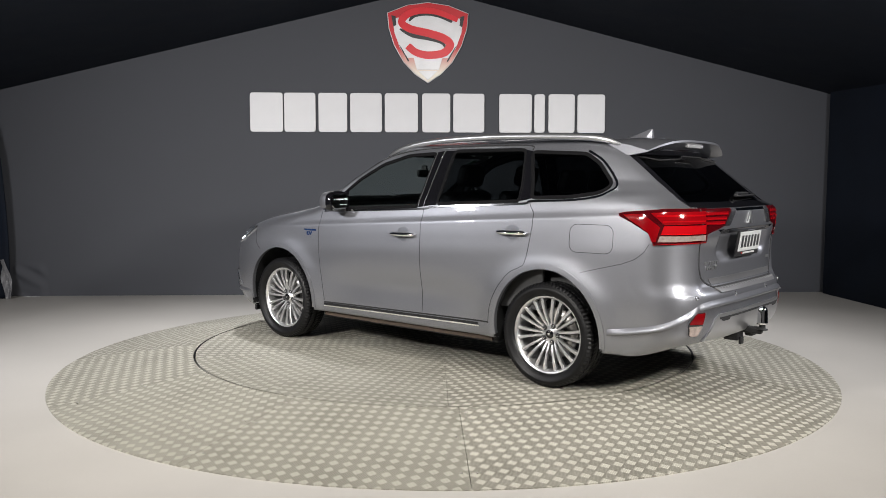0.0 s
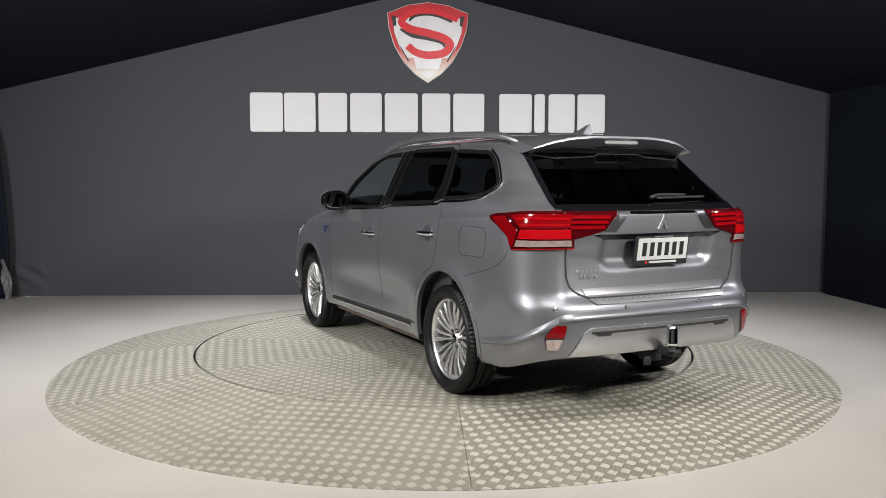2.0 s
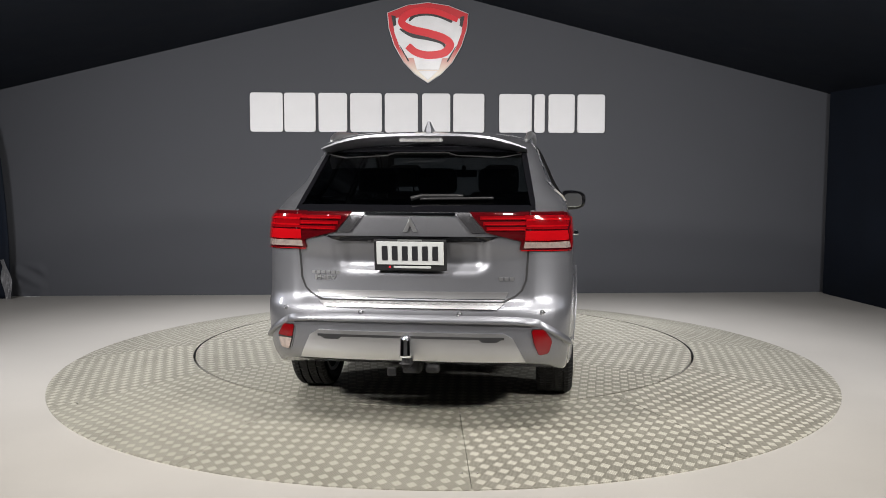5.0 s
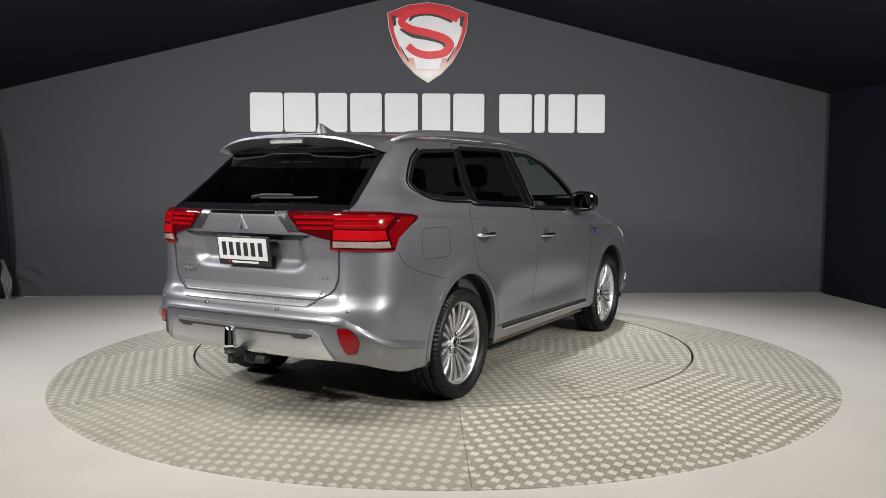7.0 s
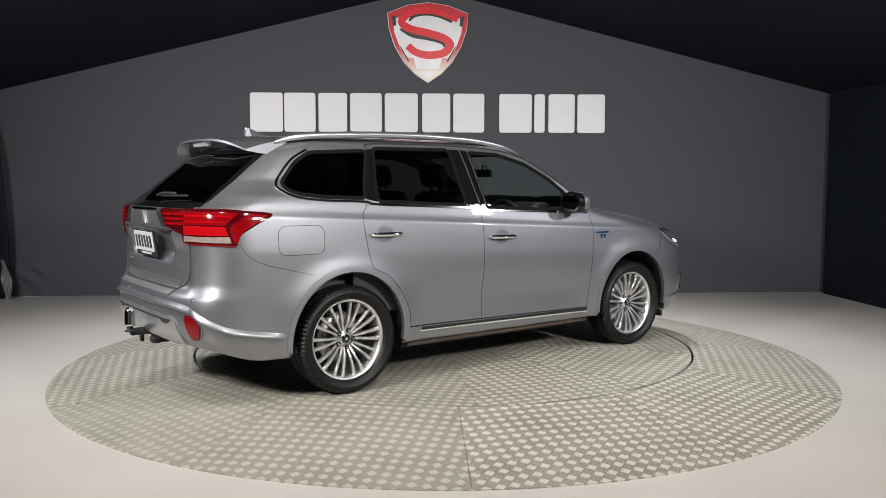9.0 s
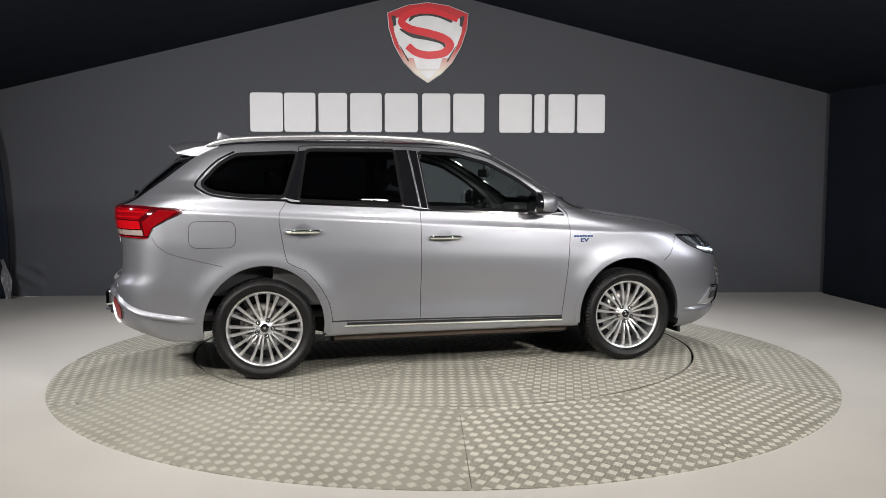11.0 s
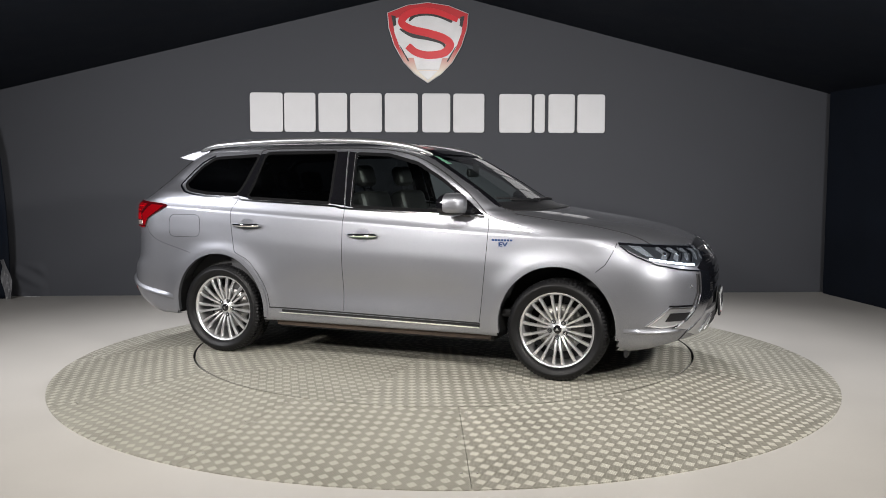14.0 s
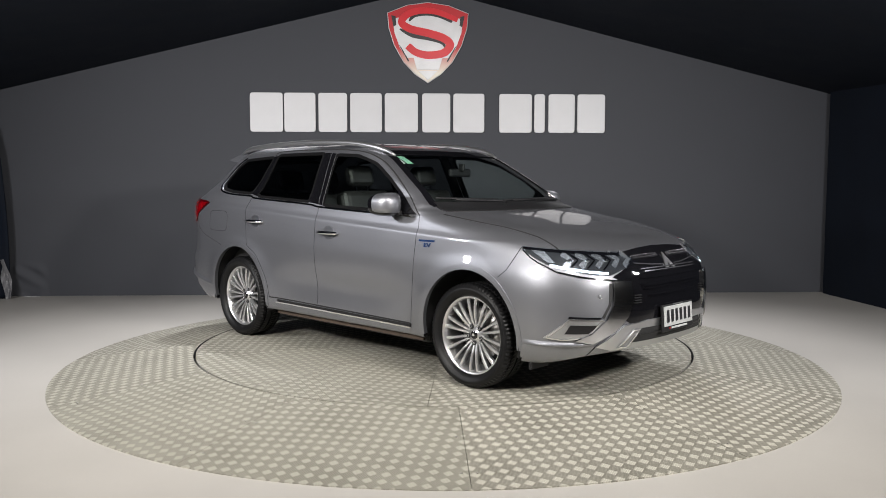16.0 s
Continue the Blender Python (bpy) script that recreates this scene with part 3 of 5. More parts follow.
def body_points(nr=56, ns=110, nf=56):
    levels = list(np.linspace(0.20, 0.90, 47)) + list(np.linspace(0.91, 1.15, 31)) + list(np.linspace(1.165, 1.57, 27)) + list(np.linspace(1.58, 1.651, 18))
    rows_ = []
    for z in levels:
        z = float(z)
        ar, af = RCORN(z), FCORN(z)
        xr, xf = REAR(z), FRONT(z)
        c0, c1 = xr + ar, xf - af
        row = []
        for i in range(nr):
            n = RPOW(z)
            p, q = corner(i / nr, n)
            x = c0 - ar * q
            y = side_y(max(x, c0 - 0.1), z) * p
            row.append((x + recess(y, z), y, z))
        for i in range(ns + 1):
            x = c0 + (c1 - c0) * i / ns
            row.append((x, side_y(x, z), z))
        for i in range(nf):
            n = FPOW(z)
            p, q = corner(1 - (i + 1) / nf, n)
            x = c1 + af * q
            row.append((x, side_y(min(x, c1 + 0.1), z) * p, z))
        rows_.append([(x, y, max(z, lowest(x))) for x, y, z in row])
    return rows_


def body_skin():
    """The whole closed outer skin, both sides."""
    rows_ = body_points()
    n = len(rows_[0])
    verts, faces = [], []
    for row in rows_:
        verts += [(x, -y, z) for x, y, z in row]
        verts += [(x, y, z) for x, y, z in row[::-1]]
    m = 2 * n
    for i in range(len(rows_) - 1):
        for j in range(m):
            k = (j + 1) % m
            faces.append((i * m + j, i * m + k, (i + 1) * m + k, (i + 1) * m + j))
    bm = bmesh.new()
    bv = [bm.verts.new(v) for v in verts]
    for f in faces:
        bm.faces.new([bv[i] for i in f])
    bmesh.ops.remove_doubles(bm, verts=bm.verts, dist=2e-4)
    bmesh.ops.dissolve_degenerate(bm, edges=bm.edges[:], dist=1e-5)
    bm.normal_update()
    return bm


SKIN = body_skin()
TREE = BVHTree.FromBMesh(SKIN)


def onto(axis, a, b, sign):
    """Meets the skin along y (a = x, b = z), x (a = y, b = z) or z (a = x, b = y), or from an azimuth in degrees. Returns the place and the outward normal."""
    if not isinstance(axis, str):
        c, n = math.cos(radians(axis)), math.sin(radians(axis))
        o, d = Vector((-n * a + 4 * c, c * a + 4 * n, b)), Vector((-c, -n, 0))
    elif axis == "y":
        o, d = Vector((a, sign * 2.0, b)), Vector((0, -sign, 0))
    elif axis == "x":
        o, d = Vector((sign * 4.0, a, b)), Vector((-sign, 0, 0))
    else:
        o, d = Vector((a, b, 3.0)), Vector((0, 0, -1))
    hit, nor, _, _ = TREE.ray_cast(o, d)
    if hit is None:
        hit, nor, _, _ = TREE.find_nearest(o + d * (1.3 if axis == "y" else 1.9))
    if nor.dot(d) > 0:
        nor = -nor
    return hit, nor


def inside(p, poly):
    x, y = p
    c = False
    for i in range(len(poly)):
        (x0, y0), (x1, y1) = poly[i - 1], poly[i]
        if (y0 > y) != (y1 > y) and x < (x1 - x0) * (y - y0) / (y1 - y0) + x0:
            c = not c
    return c


def dense(poly, step, closed=True):
    out = []
    for i in range(len(poly) if closed else len(poly) - 1):
        a, b = Vector(poly[i]), Vector(poly[(i + 1) % len(poly)])
        k = max(1, int((b - a).length / step))
        out += [tuple(a + (b - a) * j / k) for j in range(k)]
    if not closed:
        out.append(tuple(poly[-1]))
    return out


def drape(poly, axis, sign, lift=0.003, thick=0.006, step=0.04):
    """A panel with thickness that follows the skin: its outline is given in the plane across the axis."""
    ring = dense(poly, step)
    xs, ys = [p[0] for p in ring], [p[1] for p in ring]
    bm = bmesh.new()
    for p in ring:
        bm.verts.new((p[0], p[1], 0))
    bm.verts.ensure_lookup_table()
    edges = [bm.edges.new((bm.verts[i], bm.verts[(i + 1) % len(ring)])) for i in range(len(ring))]
    bmesh.ops.triangle_fill(bm, edges=edges, use_beauty=True)
    for k in range(int((min(xs)) / step), int(max(xs) / step) + 1):
        if min(xs) < k * step < max(xs):
            bmesh.ops.bisect_plane(bm, geom=bm.verts[:] + bm.edges[:] + bm.faces[:], plane_co=(k * step, 0, 0), plane_no=(1, 0, 0))
    for k in range(int((min(ys)) / step), int(max(ys) / step) + 1):
        if min(ys) < k * step < max(ys):
            bmesh.ops.bisect_plane(bm, geom=bm.verts[:] + bm.edges[:] + bm.faces[:], plane_co=(0, k * step, 0), plane_no=(0, 1, 0))
    bmesh.ops.remove_doubles(bm, verts=bm.verts, dist=1e-4)
    bmesh.ops.triangulate(bm, faces=bm.faces[:])
    return lay(bm, axis, sign, lift, thick)


def lay(bm, axis, sign, lift, thick):
    outer, inner = {}, {}
    made = bmesh.new()
    for v in bm.verts:
        hit, nor = onto(axis, v.co.x, v.co.y, sign)
        outer[v] = made.verts.new(hit + nor * lift)
        inner[v] = made.verts.new(hit + nor * (lift - thick))
    for f in bm.faces:
        a = made.faces.new([outer[v] for v in f.verts])
        a.smooth = True
        b = made.faces.new([inner[v] for v in reversed(f.verts)])
        b.smooth = True
    for e in bm.edges:
        if len(e.link_faces) == 1:
            made.faces.new((outer[e.verts[0]], outer[e.verts[1]], inner[e.verts[1]], inner[e.verts[0]]))
    bm.free()
    bmesh.ops.recalc_face_normals(made, faces=made.faces[:])
    for e in made.edges:
        if len(e.link_faces) == 2 and e.calc_face_angle(0) > 0.7:
            e.smooth = False
    return made


def strip(line, width, axis, sign, lift=0.002, thick=0.006, closed=False, step=0.03):
    """A band of that width along a line, laid on the skin. The width may change along the line."""
    pts = dense(line, step, closed)
    n = len(pts)
    bm = bmesh.new()
    pairs = []
    for i, p in enumerate(pts):
        a = Vector(pts[(i - 1) % n] if closed or i else pts[0])
        b = Vector(pts[(i + 1) % n] if closed or i < n - 1 else pts[-1])
        d = b - a
        d = d.normalized() if d.length else Vector((1, 0))
        w = width if not isinstance(width, (list, tuple)) else width[0] + (width[1] - width[0]) * i / (n - 1)
        o = Vector((-d.y, d.x)) * w / 2
        q = Vector(p)
        pairs.append((bm.verts.new((*(q + o), 0)), bm.verts.new((*q, 0)), bm.verts.new((*(q - o), 0))))
    for i in range(n if closed else n - 1):
        (a, b, c), (d, e, f) = pairs[i], pairs[(i + 1) % n]
        bm.faces.new((a, b, e, d))
        bm.faces.new((b, c, f, e))
    return lay(bm, axis, sign, lift, thick)


# outlines on the car's side, x and z
QUARTER = [(-1.735, 1.325), (-1.615, 1.455), (-1.505, 1.520), (-1.085, 1.540), (-1.19, 1.232), (-1.49, 1.243), (-1.65, 1.265), (-1.70, 1.285)]
REAR_SIDE = [(-1.035, 1.545), (-0.995, 1.556), (-0.407, 1.558), (-0.378, 1.178), (-1.10, 1.211)]
FRONT_SIDE = [(-0.245, 1.545), (0.03, 1.533), (0.27, 1.470), (0.47, 1.360), (0.60, 1.268), (0.775, 1.120), (-0.205, 1.155)]
# rear window, y and z, and windscreen, y and x
REAR_GLASS = [(-0.645, 1.200), (0.645, 1.200), (0.575, 1.525), (-0.575, 1.525)]


def soften(poly, r=0.14, rounds=2):
    """Rounds the corners of a closed outline."""
    for _ in range(rounds):
        out = []
        for i in range(len(poly)):
            a, b = Vector(poly[i]), Vector(poly[(i + 1) % len(poly)])
            d = min(0.3, 0.018 / max(0.02, (b - a).length)) if r is None else r
            out += [tuple(a + (b - a) * d), tuple(b - (b - a) * d)]
        poly = out
    return poly


def flowing(pts, n=6):
    """A smooth open line through the points."""
    out = []
    for i in range(len(pts) - 1):
        p0, p1, p2, p3 = [Vector(pts[min(max(i + j - 1, 0), len(pts) - 1)]) for j in range(4)]
        for j in range(n):
            t = j / n
            out.append(tuple(0.5 * ((2 * p1) + (p2 - p0) * t + (2 * p0 - 5 * p1 + 4 * p2 - p3) * t * t + (3 * p1 - p0 - 3 * p2 + p3) * t ** 3)))
    return out + [tuple(pts[-1])]


QUARTER = soften(QUARTER, None, 2)
REAR_SIDE = soften(REAR_SIDE, None, 1)
FRONT_SIDE = soften(FRONT_SIDE, None, 2)


def arch_line(hx, r=ARCH_R, a0=-8, a1=188):
    return [(hx + r * math.cos(radians(a)), HUB_Z + 0.02 + (r + 0.015) * math.sin(radians(a))) for a in range(a0, a1 + 1, 4)]


def screen_zone(c):
    """Inside the windscreen opening."""
    return 1.165 < c.z < 1.565 and c.x > FRONT(c.z) - 0.5 and abs(c.y) < side_y(0.4, c.z) * 0.93 - 0.02 and c.x > FRONT(c.z) - FCORN(c.z) * 1.05 + 0.02


def zone_of(c, nor):
    """Which part of the car a face of the skin belongs to."""
    p = (c.x, c.z)
    if abs(nor.y) > 0.35:
        for poly in (QUARTER, REAR_SIDE, FRONT_SIDE):
            if inside(p, poly):
                return {id(QUARTER): "quarter_window", id(REAR_SIDE): "rear_door_window", id(FRONT_SIDE): "front_door_window"}[id(poly)] + ("_left" if c.y > 0 else "_right")
        for hx in (-HUB_X, HUB_X):
            if math.hypot(c.x - hx, (c.z - HUB_Z - 0.02) * ARCH_R / (ARCH_R + 0.015)) < ARCH_R + 0.012:
                return "hole"
    for hx in (-HUB_X, HUB_X):
        if abs(c.y) > 0.55 and math.hypot(c.x - hx, c.z - HUB_Z) < ARCH_R + 0.012 and c.z < 0.8:
            return "hole"
    if nor.x < -0.2 and c.x < -1.8 and inside((c.y, c.z), REAR_GLASS):
        return "rear_window"
    if screen_zone(c):
        return "windscreen"
    if abs(nor.y) > 0.3 and c.z < 1.60:
        if inside(p, FRONT_DOOR):
            return "front_door_left" if c.y > 0 else "front_door_right"
        if inside(p, REAR_DOOR):
            return "rear_door_left" if c.y > 0 else "rear_door_right"
    if c.x < -1.8 and nor.x < -0.15 and inside((c.y, c.z), TAILGATE):
        return "tailgate"
    if c.x > 0.95 and nor.z > 0.1 and abs(c.y) < 0.74 and 0.9 < c.z < 1.16:
        return "bonnet"
    return "body"


FRONT_DOOR = [(-0.305, 1.575), (-0.256, 1.166), (-0.256, 0.385), (0.798, 0.360), (0.835, 0.707), (0.853, 0.948), (0.845, 1.10), (0.676, 1.262), (0.473, 1.402), (0.271, 1.505), (0.027, 1.560)]
REAR_DOOR = [(-0.312, 1.575), (-0.264, 1.166), (-0.264, 0.388), (-0.879, 0.388), (-0.900, 0.50), (-0.946, 0.597), (-1.000, 0.672), (-1.066, 0.739), (-1.150, 0.780), (-1.188, 0.821), (-1.225, 1.024), (-1.223, 1.137), (-1.176, 1.218), (-1.05, 1.555), (-1.0, 1.577)]
TAILGATE = [(-0.625, 1.55), (-0.66, 1.19), (-0.622, 0.98), (-0.612, 0.82), (-0.555, 0.733), (-0.485, 0.702), (0.485, 0.702), (0.555, 0.733), (0.612, 0.82), (0.622, 0.98), (0.66, 1.19), (0.625, 1.55)]

car = tagged(new("car"), "grey metallic mid-size sport utility car parked on the turning disc", "car")
PART_LABELS = {"body": "grey metallic body shell", "bonnet": "grey metallic bonnet", "tailgate": "grey metallic tailgate"}


def split_skin():
    """Cuts the skin into body, doors, bonnet and tailgate, which keep the whole skin's normals."""
    groups = {}
    for f in SKIN.faces:
        groups.setdefault(zone_of(f.calc_center_median(), f.normal), []).append(f)
    for name, fs in groups.items():
        if name == "hole":
            continue
        index, verts, nors, faces = {}, [], [], []
        for f in fs:
            face = []
            for v in f.verts:
                if v.index not in index:
                    index[v.index] = len(verts)
                    verts.append(v.co.copy())
                    nors.append(v.normal.copy())
                face.append(index[v.index])
            faces.append(face)
        plainname = name.replace("_left", "").replace("_right", "")
        if "window" in name or name == "windscreen":
            verts = [v - n * 0.004 for v, n in zip(verts, nors)]
        me = mesh_of(plainname, verts, faces)
        me.normals_split_custom_set_from_vertices(nors)
        if "window" in name or name == "windscreen":
            clear = name == "windscreen" or "front" in name
            part(plainname, me, GLASS_CLEAR if clear else GLASS_DARK, car, "clear tinted glass" if clear else "dark privacy glass")
        else:
            part(plainname, me, PAINT, car, PART_LABELS.get(plainname, "grey metallic door panel"))


SKIN.verts.index_update()
split_skin()


def flip(bm):
    """The other side's copy of a part: mirrored across the car's middle."""
    other = bm.copy()
    for v in other.verts:
        v.co.y = -v.co.y
    bmesh.ops.reverse_faces(other, faces=other.faces[:])
    return other


def both(name, bm, material, parents, label=""):
    """The same part on the left and the right."""
    a = part(name, flip(bm), material, parents[0], label)
    b = part(name, bm, material, parents[1], label)
    return a, b


def seen_from(azimuth, pts):
    """Outline points in space as (across, up) for an azimuth."""
    c, n = math.cos(radians(azimuth)), math.sin(radians(azimuth))
    return [(-n * x + c * y, z) for x, y, z in pts]


def patch(azimuth, pts, lift=0.004, thick=0.01, step=0.035):
    return drape(seen_from(azimuth, pts), azimuth, 1, lift, thick, step)


def band(azimuth, pts, width, lift=0.003, thick=0.006, closed=False):
    return strip(seen_from(azimuth, pts), width, azimuth, 1, lift, thick, closed, 0.02)


TWO = (car, car)

BRUSHED_TRIM = plain("dull_trim", (0.16, 0.16, 0.17), 0.4, 0.6)
# window seals, pillars and bright strips
for outline in (QUARTER, REAR_SIDE, FRONT_SIDE):
    both("window_seal", strip(outline, 0.022, "y", 1, 0.0045, 0.01, True, 0.025), SEAL, TWO)
both("door_pillar", drape([(-0.405, 1.560), (-0.318, 1.560), (-0.262, 1.162), (-0.375, 1.172)], "y", 1, 0.004), PIANO, TWO, "gloss black door pillar")
both("door_pillar", drape([(-0.304, 1.560), (-0.243, 1.552), (-0.202, 1.150), (-0.250, 1.158)], "y", 1, 0.004), PIANO, TWO, "gloss black door pillar")
both("door_pillar", drape([(-1.085, 1.545), (-1.035, 1.552), (-1.100, 1.210), (-1.185, 1.228)], "y", 1, 0.004), PIANO, TWO, "gloss black door pillar")
both("mirror_sail", drape([(0.585, 1.285), (0.815, 1.112), (0.585, 1.122)], "y", 1, 0.005), PIANO, TWO)
both("waist_strip", strip(flowing([(0.815, 1.098), (-0.20, 1.138), (-0.38, 1.158), (-1.10, 1.192), (-1.19, 1.210), (-1.49, 1.222), (-1.66, 1.243), (-1.735, 1.275), (-1.765, 1.325), (-1.64, 1.465), (-1.515, 1.536)]), 0.013, "y", 1, 0.007, 0.01, False, 0.02), CHROME, TWO, "bright chrome window strip")
both("window_edge", strip([(-1.100, 1.215), (-1.045, 1.535)], 0.004, "y", 1, 0.006, 0.006), PIANO, TWO)
both("window_edge", strip([(-0.205, 1.155), (-0.247, 1.548)], 0.003, "y", 1, 0.006, 0.006), BRUSHED_TRIM, TWO)
FRAME_TOP = [(-1.083, 1.552), (-1.000, 1.588), (-0.340, 1.588), (0.027, 1.568), (0.271, 1.511), (0.473, 1.408), (0.676, 1.266), (0.845, 1.105)]
both("door_gap", strip(flowing(FRAME_TOP), 0.007, "y", 1, 0.002, 0.006, False, 0.03), DARK, TWO)

# gaps between panels
both("door_gap", strip([(-0.311, 1.575), (-0.258, 1.166), (-0.260, 0.385)], 0.0042, "y", 1, 0.0008), DARK, TWO)
both("door_gap", strip(flowing([(0.845, 1.100), (0.853, 1.03), (0.853, 0.948), (0.835, 0.707), (0.798, 0.372)]), 0.0042, "y", 1, 0.0008), DARK, TWO)
both("door_gap", strip(flowing([(-1.085, 1.53), (-1.176, 1.218), (-1.223, 1.137), (-1.230, 1.08), (-1.225, 1.024), (-1.188, 0.821), (-1.150, 0.780), (-1.066, 0.739), (-1.000, 0.672), (-0.946, 0.597), (-0.900, 0.50), (-0.879, 0.380)]), 0.0042, "y", 1, 0.0008), DARK, TWO)
both("door_gap", strip([(-0.885, 0.382), (0.80, 0.360)], 0.010, "y", 1, 0.0015), DARK, TWO)
both("fuel_flap_gap", strip([(x - 1.664, z + 0.988) for x, z in rounded(0.30, 0.175, 0.05)], 0.0034, "y", 1, 0.0008, 0.006, True, 0.02), DARK, TWO)
both("wing_gap", band(60, [(1.595, 0.89, 0.75), (1.65, 0.87, 0.80), (1.69, 0.86, 0.86), (1.725, 0.82, 0.94)], 0.0045, 0.0008), DARK, TWO)
both("wing_gap", band(120, [(-2.05, 0.86, 0.975), (-2.02, 0.87, 0.92), (-1.96, 0.875, 0.875), (-1.88, 0.88, 0.845), (-1.60, 0.89, 0.775)], 0.003, 0.0006), DARK, TWO)
half_bonnet = [(1.02, 0.775), (1.25, 0.745), (1.50, 0.715), (1.76, 0.70), (1.90, 0.715), (1.97, 0.725), (2.11, 0.57), (2.17, 0.40), (2.20, 0.20), (2.205, 0.0)]
part("bonnet_gap", strip(half_bonnet + [(x, -y) for x, y in half_bonnet[-2::-1]], 0.009, "z", 1, 0.002, 0.006, False, 0.03), DARK, car)
part("tailgate_gap", strip([(0.655, 1.19), (0.640, 1.10), (0.622, 0.98), (0.612, 0.82), (0.590, 0.765), (0.555, 0.733), (0.485, 0.702), (-0.485, 0.702), (-0.555, 0.733), (-0.590, 0.765), (-0.612, 0.82), (-0.622, 0.98), (-0.640, 1.10), (-0.655, 1.19)], 0.011, 180, 1, 0.002), DARK, car)

# arches: lip and dark liner
for hx in (-HUB_X, HUB_X):
    both("arch_lip", strip(arch_line(hx, ARCH_R + 0.012), 0.036, "y", 1, 0.0035, 0.03, False, 0.03), PAINT, TWO, "grey metallic wheel arch lip")
    bm = bmesh.new()
    rim_, top_ = [], []
    for a in range(-14, 195, 6):
        c, s_ = math.cos(radians(a)), math.sin(radians(a))
        rim_.append((bm.verts.new((hx + 0.415 * c, 0.872, HUB_Z + 0.02 + 0.43 * s_)), bm.verts.new((hx + 0.43 * c, 0.56, HUB_Z + 0.02 + 0.44 * s_))))
    mid = bm.verts.new((hx, 0.55, HUB_Z))
    for (a, b), (c, d) in zip(rim_, rim_[1:]):
        bm.faces.new((a, b, d, c))
        bm.faces.new((b, mid, d))
    both("wheel_liner", bm, DARK, TWO, "dark plastic wheel arch liner")

# glass borders
SCREEN_EDGE = [(side_y(0.4, z) * 0.93 - 0.02, z) for z in (1.17, 1.25, 1.35, 1.45, 1.52, 1.56)]
both("screen_edge", strip([(y - 0.008, z) for y, z in SCREEN_EDGE], 0.040, "x", 1, 0.004, 0.008), PIANO, TWO)
part("screen_edge", strip([(-0.72, 1.172), (0.72, 1.172)], 0.045, "x", 1, 0.004, 0.008), BLACK_TRIM, car)
part("screen_edge", strip([(-0.60, 1.555), (0.60, 1.555)], 0.030, "x", 1, 0.004, 0.008), PIANO, car)
part("rear_window_edge", strip([(-y, z) for y, z in REAR_GLASS], 0.028, 180, 1, 0.003, 0.006, True), PIANO, car)
half_line = [(0.0, 1.505), (0.15, 1.505), (0.20, 1.488), (0.45, 1.476), (0.57, 1.50)]
part("rear_window_line", strip([(-y, z) for y, z in half_line[:0:-1]] + half_line, 0.002, 180, 1, 0.004), DARK, car)
part("cowl", strip([(-0.73, 1.150), (0.73, 1.150)], 0.030, "x", 1, 0.006, 0.01), BLACK_TRIM, car, "black plastic cowl under the windscreen")


